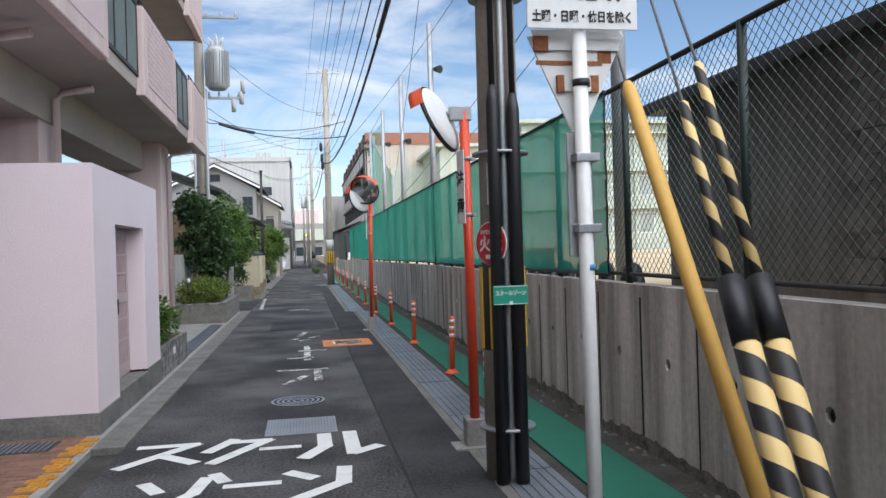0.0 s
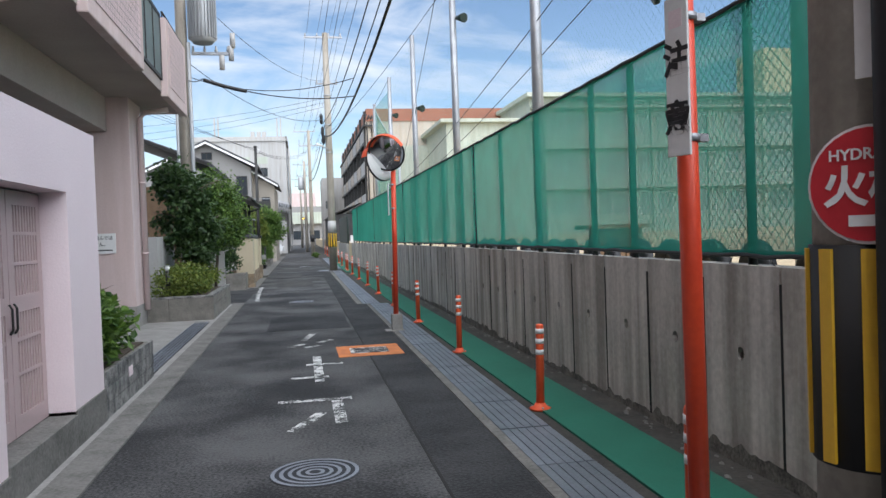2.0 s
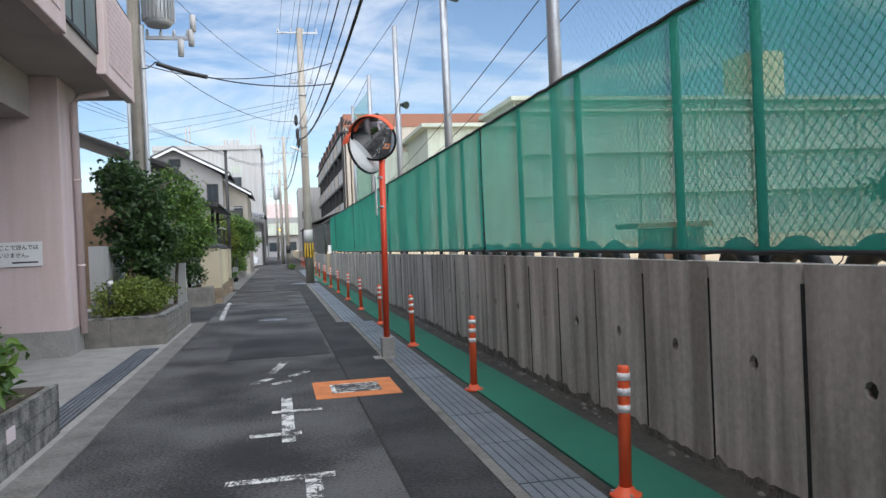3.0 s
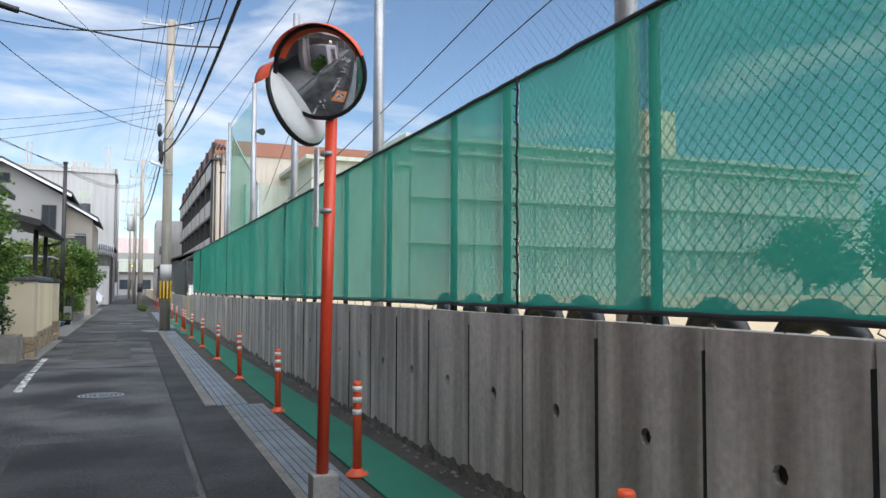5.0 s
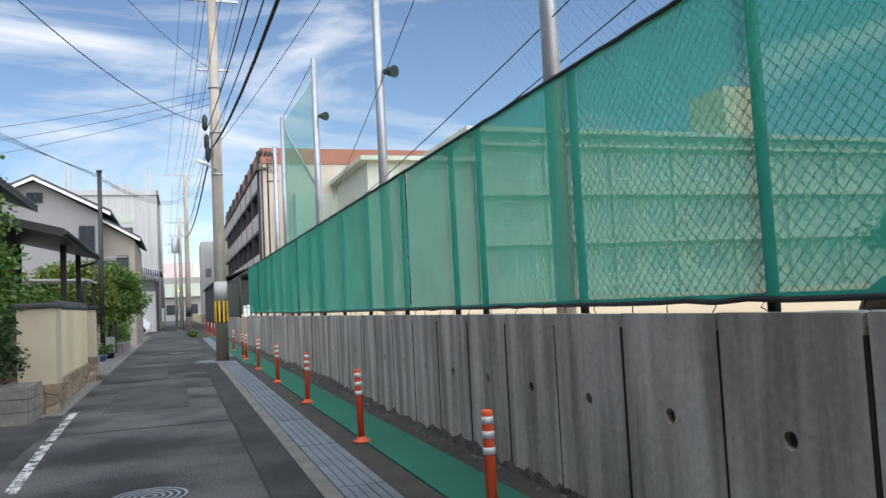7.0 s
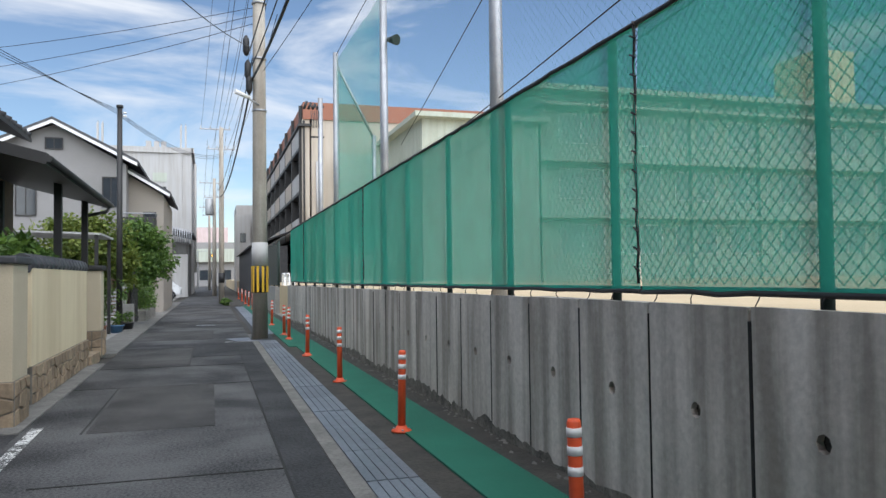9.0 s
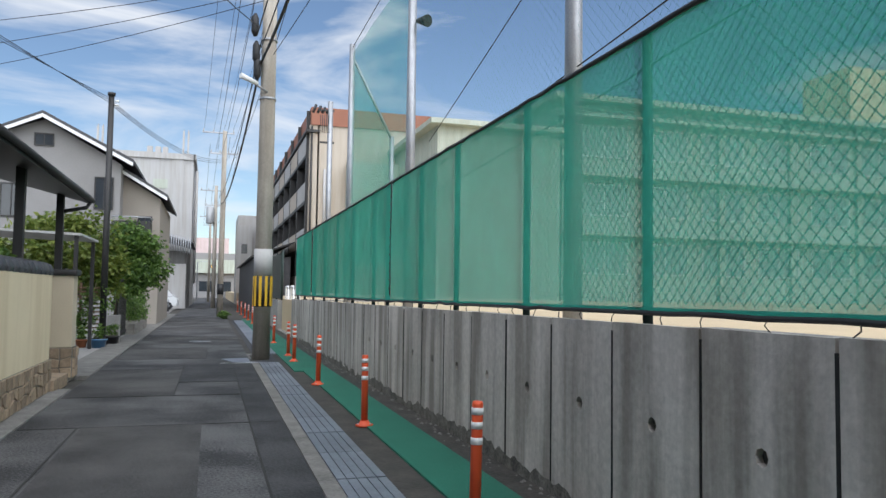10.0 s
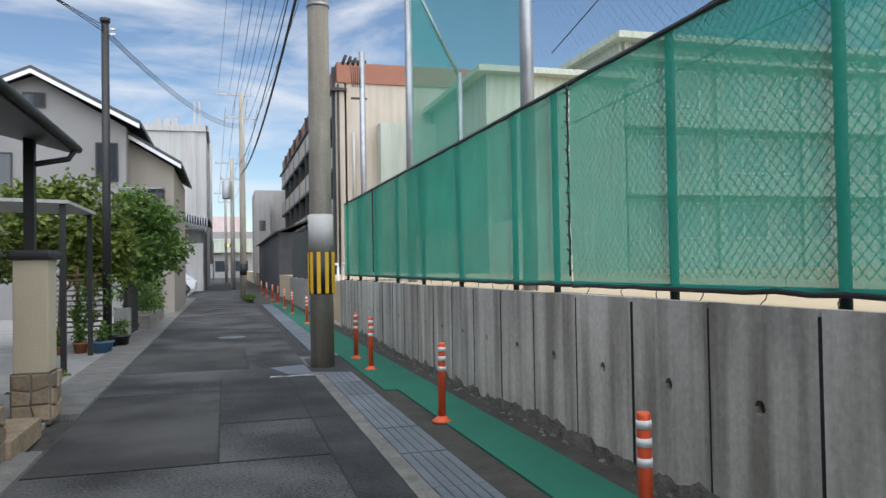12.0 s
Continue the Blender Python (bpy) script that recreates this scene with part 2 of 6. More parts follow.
CLOTH = clothmat("green_shade_cloth", (0.05, 0.42, 0.315), 0.21, 0.6)
NET = clothmat("green_ball_net", (0.03, 0.36, 0.27), 0.62, 0.5)
NETTHIN = mat("net_cord", (0.12, 0.3, 0.26), (0.09, 0.24, 0.2), rough=0.8, bump=0)
SAND = mat("playground_sand", (0.60, 0.47, 0.30), (0.5, 0.39, 0.25), rough=0.95, fine=30, coarse=0.5, bump=0.4)
SHED = mat("shed_corrugated", (0.17, 0.165, 0.16), (0.10, 0.098, 0.095), rough=0.8, fine=20, coarse=1.2, bump=0.3, streak=0.3)
SCHOOL = mat("school_cream_wall", (0.47, 0.51, 0.44), (0.42, 0.46, 0.40), rough=0.9, fine=20, coarse=0.5, bump=0.1, streak=0.12)
BEIGE = mat("beige_wall", (0.50, 0.44, 0.37), (0.44, 0.385, 0.325), rough=0.9, fine=20, coarse=0.4, bump=0.1, streak=0.1)
BROWN = mat("brown_tile_band", (0.30, 0.12, 0.075), (0.25, 0.1, 0.06), rough=0.7, fine=20, coarse=1, bump=0.1)
OFFWHITE = mat("offwhite_wall", (0.47, 0.465, 0.46), (0.41, 0.405, 0.40), rough=0.9, fine=20, coarse=0.4, bump=0.1, streak=0.1)
HOUSE_W = mat("house_grey_siding", (0.27, 0.262, 0.258), (0.225, 0.217, 0.212), rough=0.85, fine=20, coarse=0.7, bump=0.1)
HOUSE_B = mat("house_beige_siding", (0.32, 0.285, 0.245), (0.27, 0.24, 0.205), rough=0.85, fine=20, coarse=0.7, bump=0.1)
GLASS = mat("window_glass", (0.04, 0.05, 0.06), (0.025, 0.03, 0.035), rough=0.08, fine=3, coarse=0.6, bump=0)
SCHOOL_GLASS = mat("school_window", (0.33, 0.37, 0.34), (0.26, 0.29, 0.27), rough=0.2, fine=3, coarse=0.6, bump=0)
MOSS = mat("mould_stain", (0.26, 0.245, 0.21), (0.06, 0.057, 0.048), rough=0.95, fine=45, coarse=7, bump=0.6)
JOINT = mat("joint_sealant", (0.03, 0.029, 0.027), (0.015, 0.015, 0.014), rough=0.9, bump=0.2)
BARK = mat("bark", (0.14, 0.11, 0.08), (0.07, 0.055, 0.04), rough=0.95, fine=40, coarse=5, bump=0.8)
WOOD = mat("weathered_wood", (0.22, 0.14, 0.08), (0.12, 0.075, 0.045), rough=0.8, fine=30, coarse=4, bump=0.3)
SOIL = mat("soil", (0.09, 0.065, 0.045), (0.04, 0.03, 0.022), rough=0.95, fine=30, coarse=5, bump=0.8)
TERRA = mat("terracotta", (0.42, 0.16, 0.075), (0.33, 0.12, 0.055), rough=0.85, bump=0.2)
BLUEPOT = mat("blue_glaze", (0.08, 0.19, 0.34), (0.06, 0.15, 0.27), rough=0.3, bump=0.05)
CARPAINT = mat("van_white_paint", (0.72, 0.73, 0.74), (0.68, 0.69, 0.7), rough=0.25, bump=0)
BRICKPAVE = mat("brick_paver", (0.26, 0.135, 0.095), (0.17, 0.09, 0.065), rough=0.9, fine=40, coarse=4, bump=0.4, vary=0.2)
TACTILE = mat("tactile_yellow", (0.62, 0.30, 0.03), (0.45, 0.2, 0.03), rough=0.8, fine=40, coarse=6, bump=0.4)
ACRYL = clothmat("frosted_balcony_panel", (0.35, 0.42, 0.42), 0.15, 0.5)
LEAF_DK = leafmat("leaf_dark", (0.018, 0.045, 0.014), (0.06, 0.115, 0.03))
LEAF_MID = leafmat("leaf_mid", (0.035, 0.085, 0.015), (0.15, 0.25, 0.045))
LEAF_YEL = leafmat("leaf_yellow_green", (0.07, 0.12, 0.018), (0.22, 0.26, 0.05))
MIRROR = bpy.data.materials.new("convex_mirror_glass")
MIRROR.use_nodes = True
MIRROR.node_tree.nodes["Principled BSDF"].inputs["Metallic"].default_value = 1.0
MIRROR.node_tree.nodes["Principled BSDF"].inputs["Roughness"].default_value = 0.04
MIRROR.node_tree.nodes["Principled BSDF"].inputs["Base Color"].default_value = (0.75, 0.76, 0.77, 1)


# ---- mesh helpers ----
def box(bm, x0, y0, z0, x1, y1, z1, bevel=0.0):
    vs = [bm.verts.new(v) for v in ((x0, y0, z0), (x1, y0, z0), (x1, y1, z0), (x0, y1, z0), (x0, y0, z1), (x1, y0, z1), (x1, y1, z1), (x0, y1, z1))]
    fs = [bm.faces.new([vs[i] for i in f]) for f in ((3, 2, 1, 0), (4, 5, 6, 7), (0, 1, 5, 4), (1, 2, 6, 5), (2, 3, 7, 6), (3, 0, 4, 7))]
    if bevel:
        bmesh.ops.bevel(bm, geom=list({e for f in fs for e in f.edges}), offset=bevel, segments=2, affect="EDGES", profile=0.6)
    return bm


def boxes(*dims, bevel=0.0):
    bm = bmesh.new()
    for d in dims:
        box(bm, *d, bevel=bevel)
    return bm


def ring(bm, c, u, v, r, seg):
    return [bm.verts.new(c + u * (r * math.cos(2 * math.pi * i / seg)) + v * (r * math.sin(2 * math.pi * i / seg))) for i in range(seg)]


def tube(bm, pts, radii, seg=10, caps=True):
    """A tube through pts, with one radius or one a point."""
    pts = [Vector(p) for p in pts]
    radii = radii if isinstance(radii, (list, tuple)) else [radii] * len(pts)
    last = None
    first = None
    for i, p in enumerate(pts):
        d = (pts[min(i + 1, len(pts) - 1)] - pts[max(i - 1, 0)]).normalized()
        u = d.cross(Vector((0, 0, 1)) if abs(d.z) < 0.9 else Vector((0, 1, 0))).normalized()
        v = d.cross(u)
        rg = ring(bm, p, u, v, radii[i], seg)
        if last:
            for k in range(seg):
                f = bm.faces.new((last[k], last[(k + 1) % seg], rg[(k + 1) % seg], rg[k]))
                f.smooth = True
        first = first or rg
        last = rg
    if caps:
        bm.faces.new(first[::-1])
        bm.faces.new(last)
    return bm


def rod(*args, **kw):
    return tube(bmesh.new(), *args, **kw)


def link(name, bm, material):
    me = bpy.data.meshes.new(name)
    bmesh.ops.recalc_face_normals(bm, faces=bm.faces)
    bm.to_mesh(me)
    bm.free()
    me.materials.append(material)
    return new(name, me)


def origin(ob):
    v = Vector(ob.location)
    while ob.parent:
        ob = ob.parent
        v += Vector(ob.location)
    return v


def part(name, bm, material, parent, label=""):
    """One mesh, given in world metres, as a part of a thing that is not turned."""
    bmesh.ops.translate(bm, verts=bm.verts, vec=-origin(parent))
    ob = link(name, bm, material)
    ob.parent = parent
    return tagged(ob, label)


def thing(name, at, label, category, group="", kind=""):
    ob = new(name)
    ob.location = at
    ob.empty_display_size = 0.1
    return tagged(ob, label, category, group, kind)


def solid(name, bm, material, label, category, group="", kind=""):
    return tagged(link(name, bm, material), label, category, group, kind)


def setting(name, bm, material, label, category):
    return solid(name, bm, material, label, category, kind="structure")


def piece(name, me, parent, at, scale=(1, 1, 1)):
    """A child that shares mesh data; at is in world metres."""
    ob = new(name, me)
    ob.parent = parent
    ob.location = Vector(at) - origin(parent)
    ob.scale = scale
    return ob


def mesh_of(name, bm, material):
    me = bpy.data.meshes.new(name)
    bmesh.ops.recalc_face_normals(bm, faces=bm.faces)
    bm.to_mesh(me)
    bm.free()
    me.materials.append(material)
    return me


def flat_mesh(name, verts, faces, material):
    me = bpy.data.meshes.new(name)
    me.from_pydata(verts, [], faces)
    me.update()
    me.materials.append(material)
    return me


def lettering(name, text, size, m, material, parent, bold=0.0, width=None):
    """Built-in font as a thin mesh. m: pose of the text's middle in its parent's space."""
    cu = bpy.data.curves.new(name, "FONT")
    cu.body, cu.size, cu.align_x, cu.align_y = text, size, "CENTER", "CENTER"
    cu.extrude, cu.offset, cu.resolution_u = 0.001, bold, 3
    tmp = new("text_tmp", cu)
    bpy.context.view_layer.update()
    me = bpy.data.meshes.new_from_object(tmp)
    bpy.data.objects.remove(tmp)
    me.materials.append(material)
    ob = new(name, me)
    ob.parent = parent
    w = max([abs(v.co.x) for v in me.vertices] or [1]) * 2
    s = (width / w) if width else 1
    ob.matrix_basis = m @ Matrix.Diagonal((s, 1, 1, 1))
    return ob


def leaves(name, blobs, count, size, material, parent, seed, droop=0.0):
    """Folded leaves scattered through uneven clumps. blobs: (centre, radii)."""
    rng = np.random.default_rng(seed)
    clumps = []
    for c, r in blobs:
        for _ in range(26):
            d = rng.normal(size=3)
            d /= np.linalg.norm(d)
            clumps.append((np.array(c) + d * np.array(r) * rng.uniform(0.45, 1.0), np.array(r) * rng.uniform(0.2, 0.42)))
    verts, faces = [], []
    which = rng.integers(0, len(clumps), count)
    for w in which:
        c, r = clumps[w]
        p = c + rng.normal(size=3) * r * 0.55
        a, b = rng.uniform(0, 2 * math.pi), rng.normal(0, 0.55) - droop
        d = np.array((math.cos(a) * math.cos(b), math.sin(a) * math.cos(b), math.sin(b)))
        s = np.cross(d, rng.normal(size=3))
        s /= np.linalg.norm(s) + 1e-6
        ln, wd = size * rng.uniform(0.6, 1.25), size * rng.uniform(0.2, 0.34)
        n = np.cross(d, s) * wd * 0.35
        k = len(verts)
        verts += [tuple(p), tuple(p + d * ln * 0.5 + s * wd + n), tuple(p + d * ln), tuple(p + d * ln * 0.5 - s * wd + n)]
        faces += [(k, k + 1, k + 2), (k, k + 2, k + 3)]
    o = origin(parent)
    verts = [(v[0] - o.x, v[1] - o.y, v[2] - o.z) for v in verts]
    ob = new(name, flat_mesh(name, verts, faces, material))
    ob.parent = parent
    return ob


def limbs(parent, base, top, spread, count, r, seed):
    rng = random.Random(seed)
    tr = bmesh.new()
    b, t = Vector(base), Vector(top)
    tube(tr, [b, b.lerp(t, 0.4) + Vector((rng.uniform(-.06, .06), rng.uniform(-.06, .06), 0)), t], [r, r * 0.75, r * 0.3], 8)
    part("trunk", tr, BARK, parent)
    lb = bmesh.new()
    for i in range(count):
        s = b.lerp(t, rng.uniform(0.3, 0.85))
        a = rng.uniform(0, 6.28)
        e = s + Vector((math.cos(a) * spread, math.sin(a) * spread, rng.uniform(0.3, 0.9) * spread))
        tube(lb, [s, s.lerp(e, 0.5) + Vector((0, 0, 0.06)), e], [r * 0.4, r * 0.25, r * 0.08], 6)
    part("limbs", lb, BARK, parent)

# ---- ground and street ----
GY0, GY1 = -14.0, 140.0
setting("ground", boxes((-400, -400, -0.35, 400, 700, -0.05)), DIRT, "bare ground under the street and lots", "ground")
road = setting("road", boxes((-1.72, GY0, -0.05, 1.2, 20.4, 0.0), (-1.72, 20.4, -0.05, 0.98, 150, 0.0)), ASPHALT, "worn grey asphalt lane with patches", "road")
part("resurfaced_strip", boxes((0.62, GY0, -0.02, 1.19, 20.4, 0.004), (0.62, 20.4, -0.02, 0.975, 38.4, 0.004)), ASPHALT_NEW, road, "darker asphalt trench strip")
for x0, y0, x1, y1, m in ((-1.7, 39.4, 0.1, 42.6, ASPHALT_OLD), (-1.7, 33.6, -0.3, 37.3, ASPHALT_OLD), (-0.28, 35.2, 0.6, 38.3, ASPHALT_NEW), (-1.7, 46, 1.0, 47.2, ASPHALT_OLD), (-1.7, 52, 1.0, 53.5, ASPHALT_OLD), (-1.1, 28.0, 0.1, 31.2, ASPHALT_OLD), (-0.9, 16.0, 0.55, 18.5, ASPHALT_NEW)):
    part("asphalt_patch", boxes((x0, y0, -0.02, x1, y1, 0.0035)), m, road)
setting("verge_dirt", boxes((0.98, GY0, -0.09, 2.62, 150, -0.012)), DIRT, "dirty concrete strip beside the lane", "ground")
setting("green_path", boxes((1.82, -8, -0.03, 2.34, 36.6, 0.006), (1.66, 36.6, -0.03, 2.34, 62, 0.006)), GREEN_PAVE, "green coloured walking strip", "pavement")
kerb_r = setting("kerb_right", boxes((1.20, GY0, -0.04, 1.285, 20.4, 0.010), (0.98, 20.4, -0.04, 1.12, 38.2, 0.012)), KERB, "rough concrete gutter edge", "kerb")
kerb_l = setting("kerb_left", boxes((-2.0, 6.0, -0.05, -1.72, 22.3, 0.02), (-2.0, 28.2, -0.05, -1.72, 34.5, 0.02), (-2.35, 36.2, -0.05, -1.72, 70, 0.025), bevel=0.008), KERB, "weathered concrete edging along the lane", "kerb")
setting("lot_left", boxes((-40, 22.3, -0.05, -1.72, 28.2, 0.004)), ASPHALT_NEW, "dark asphalt driveway", "ground")
setting("yard_left", boxes((-40, 28.2, -0.05, -2.0, 36.2, 0.0), (-40, 36.2, -0.05, -2.35, 140, 0.0)), CONCRETE_P, "pale concrete front yards", "ground")
setting("pilotis_floor", boxes((-40, GY0, -0.05, -2.0, 22.3, 0.006)), CONCRETE_P, "concrete floor under the apartment block", "ground")
setting("playground", boxes((2.78, -60, -0.05, 120, 220, 1.15)), SAND, "pale sandy school playground", "ground")

# drain covers along the lane
gutter = thing("gutter_cover", (1.3, 0, 0), "steel grating drain covers along the lane", "drain", kind="structure")
part("channel", boxes((1.28, -8, -0.04, 1.72, 20.4, -0.006), (1.12, 20.4, -0.04, 1.54, 60, -0.006)), GRATE_DK, gutter, "dark gap below the bars")


def grate_mesh(w, n):
    bm = bmesh.new()
    for i in range(n):
        a = w * i / n
        box(bm, a + 0.004, 0.006, -0.03, a + w / n - 0.004, 0.988, 0.006)
    return mesh_of("grating", bm, GRATE)


GA, GB = grate_mesh(0.42, 6), grate_mesh(0.40, 5)
for i in range(28):
    piece("grating", GA, gutter, (1.29, -7.6 + i, random.uniform(-0.002, 0.003)))
for i in range(18):
    piece("grating", GB, gutter, (1.13, 20.4 + i, random.uniform(-0.002, 0.003)))
for i in range(20):
    piece("grating", GB, gutter, (1.26, 40.6 + i, random.uniform(-0.002, 0.003)))
bend = bmesh.new()
for quad in (((0.42, 39.3), (0.62, 38.55), (0.98, 38.6), (0.95, 39.5)), ((0.64, 38.5), (1.0, 38.3), (1.53, 38.38), (1.0, 38.58))):
    vs = [bm_v for bm_v in (bend.verts.new((x, y, 0.008)) for x, y in quad)]
    f = bend.faces.new(vs)
    bmesh.ops.extrude_face_region(bend, geom=[f])
    for v in vs:
        v.co.z = -0.02
part("bent_cover", bend, GRATE, gutter, "kinked pale cover round the pole")
part("bent_rim", boxes((0.98, 39.25, -0.02, 1.02, 40.6, 0.006), (1.02, 40.2, -0.02, 1.26, 40.6, 0.006)), KERB, gutter)

# chequer plate and manholes
plate = solid("drain_cover_plate", boxes((-0.43, 6.56, -0.02, 0.245, 7.23, 0.008), bevel=0.004), STEEL, "square galvanised chequer plate set in the asphalt", "drain cover")
studs = bmesh.new()
for i in range(22):
    for j in range(22):
        x, y = -0.41 + i * 0.03, 6.585 + j * 0.03
        s = 0.009 if (i + j) % 2 else -0.009
        vs = [studs.verts.new(v) for v in ((x - 0.009, y - s, 0.008), (x, y + 0.003, 0.012), (x + 0.009, y + s, 0.008), (x, y - 0.003, 0.008))]
        studs.faces.new(vs)
part("studs", studs, STEEL, plate)


def manhole(x, y, r, seed):
    t = thing("manhole_cover", (x, y, 0), "round cast iron manhole cover with concentric pattern", "manhole cover", "manholes")
    part("disc", rod([(x, y, -0.03), (x, y, 0.005)], r, seg=40), GRATE_DK, t)
    for k in range(5):
        ra = r * (0.98 - 0.19 * k)
        bm = bmesh.new()
        out, inn = [[bm.verts.new((x + rr * math.cos(math.pi * i / 20), y + rr * math.sin(math.pi * i / 20), 0.010)) for i in range(40)] for rr in (ra, ra - r * 0.09)]
        for i in range(40):
            bm.faces.new((out[i], out[(i + 1) % 40], inn[(i + 1) % 40], inn[i]))
        part("ring", bm, STEEL, t)
    return t


manhole(-0.215, 7.70, 0.31, 1)
manhole(-0.30, 21.93, 0.31, 2)
manhole(-0.1, 45.0, 0.3, 3)


# ---- painted marks ----
def strokes(name, lines, x0, y0, w, h, width, material, label):
    """Painted strokes in a cell w by h metres; each line is a polyline in 0..1."""
    bm = bmesh.new()
    k = 0
    for line in lines:
        for (ax, ay), (bx, by) in zip(line, line[1:]):
            k += 1
            z = 0.005 + 0.0006 * k
            a, b = Vector((x0 + ax * w, y0 + ay * h, z)), Vector((x0 + bx * w, y0 + by * h, z))
            d = (b - a).normalized()
            s = Vector((-d.y, d.x, 0)) * width / 2
            bm.faces.new([bm.verts.new(v) for v in (a - s - d * width * 0.3, b - s + d * width * 0.3, b + s + d * width * 0.3, a + s - d * width * 0.3)])
    return part(name, bm, material, MARKS, label)


MARKS = thing("road_marking", (0, 5, 0), "white painted school zone lettering on asphalt", "road marking", kind="structure")
SU = [[(.08, .92), (.85, .92), (0.0, .05)], [(.52, .42), (.95, .08)]]
KU = [[(.35, 1), (0.0, .5)], [(.3, .88), (.95, .88), (.15, 0)]]
RU = [[(.28, .98), (.28, .45), (0, .05)], [(.66, 1), (.66, .1), (1, .3)]]
strokes("letter", SU, -1.53, 5.74, 0.6, 0.75, 0.12, ROADWHITE, "painted katakana su")
strokes("letter", KU, -0.88, 5.74, 0.52, 0.75, 0.12, ROADWHITE, "painted katakana ku")
strokes("letter", [[(0, .5), (1, .5)]], -0.42, 5.78, 0.3, 0.62, 0.10, ROADWHITE, "painted long vowel bar")
strokes("letter", RU, -0.06, 5.66, 0.62, 0.82, 0.13, ROADWHITE, "painted katakana ru")
strokes("letter", [[(.05, .9), (.28, .62)], [(.85, .95), (.75, .5), (.3, 0)], [(.95, 1.05), (1.1, .8)]], -1.26, 4.55, 0.55, 0.8, 0.11, ROADWHITE, "painted katakana zo")
strokes("letter", [[(0, .6), (1, .6)]], -0.62, 4.7, 0.36, 0.6, 0.10, ROADWHITE, "painted long vowel bar")
strokes("letter", [[(.02, .9), (.35, .68)], [(.85, .95), (.8, .45), (.1, .02)]], -0.18, 4.6, 0.5, 0.76, 0.12, ROADWHITE, "painted katakana n")
strokes("worn_letter", [[(0, .98), (1, .98)], [(.82, .9), (.82, .2)], [(.55, .5), (.2, .05)]], -0.42, 9.3, 0.66, 1.25, 0.11, ROADWORN, "worn white strokes")
strokes("worn_letter", [[(.48, 1), (.48, .02)], [(.3, .62), (.95, .62)], [(0.02, .15), (.6, .15)]], -0.32, 11.5, 0.62, 1.9, 0.11, ROADWORN, "worn white strokes")
strokes("worn_letter", [[(.05, .1), (.3, .25)], [(.35, .5), (.6, 1)], [(.75, .3), (1, .45)], [(.4, 0.02), (.7, .1)]], -0.4, 14.2, 0.62, 1.7, 0.11, ROADWORN, "worn white strokes")
strokes("edge_line", [[(0, 1), (.35, .5)], [(.37, .47), (1, 0)]], -1.52, 23.2, 0.16, 5.7, 0.11, ROADWORN, "worn white edge line across the driveway")
strokes("pole_line", [[(0, .5), (1, .6)]], 0.48, 38.67, 0.9, 0.2, 0.10, ROADWORN, "pale line at the pole")
hydrant_mark = part("orange_panel", boxes((0.27, 13.12, 0.003, 1.16, 14.12, 0.006)), ORANGEWORN, MARKS, "faded orange painted rectangle")
part("orange_panel_centre", boxes((0.45, 13.38, 0.004, 0.98, 13.88, 0.009)), ROADWORN, MARKS, "worn grey inner lid panel")
part("lid_bars", boxes(*[(0.5, 13.42 + 0.09 * i, 0.007, 0.93, 13.46 + 0.09 * i, 0.012) for i in range(5)]), GRATE_DK, MARKS)


# ---- retaining wall of panels ----
def wall_top(y):
    return 1.345 - 0.0045 * max(0.0, min(y, 47) - 15)


PITCH, HOLE0 = 0.918, 14.38
wall_r = thing("wall_retaining", (2.62, 0, 0), "grey precast concrete retaining wall with weep holes", "wall", kind="structure")
part("backing", boxes((2.66, -14, -0.04, 2.84, 46.6, 1.2)), DIRT, wall_r, "dark joint behind the panels")


def panel_mesh():
    """Panel one pitch wide and 1 m high with a drain hole low of the middle."""
    bm = bmesh.new()
    x0, x1, w = 0.0, 0.06, PITCH - 0.024
    r, hz = 0.046, 0.565
    outer = [bm.verts.new((x0, a, b)) for a, b in ((0, 0), (w / 2, 0), (w, 0), (w, hz), (w, 1), (w / 2, 1), (0, 1), (0, hz))]
    inner = [bm.verts.new((x0, w / 2 + r * math.cos(math.radians(-135 + 45 * i)), hz + r * 0.75 * math.sin(math.radians(-135 + 45 * i)))) for i in range(8)]
    back = [bm.verts.new((x1 + 0.04, v.co.y, v.co.z)) for v in inner]
    rim = [bm.verts.new((x1, v.co.y, v.co.z)) for v in outer]
    for i in range(8):
        j = (i + 1) % 8
        bm.faces.new((outer[i], outer[j], inner[j], inner[i]))
        bm.faces.new((inner[i], inner[j], back[j], back[i]))
        bm.faces.new((outer[j], outer[i], rim[i], rim[j]))
    return mesh_of("wall_panel", bm, CONCRETE)


PANEL = panel_mesh()
JOINT_W = mesh_of("joint", boxes((0, 0, 0, 0.05, 0.02, 1.24)), JOINT)
JOINT_N = mesh_of("joint", boxes((0, 0, 0, 0.05, 0.010, 1.24)), JOINT)
y = HOLE0 - PITCH * 0.5 - PITCH * 22
while y < 46.2:
    dx = random.uniform(-0.003, 0.003)
    piece("wall_panel", PANEL, wall_r, (2.62 + dx, y + random.uniform(0.006, 0.018), -0.03), (1, 1, wall_top(y) + 0.03))
    if int(y / PITCH) % 2:
        piece("joint", JOINT_W, wall_r, (2.6155, y - 0.009, 0))
    else:
        piece("joint", JOINT_N, wall_r, (2.6165, y - 0.004, 0))
    y += PITCH
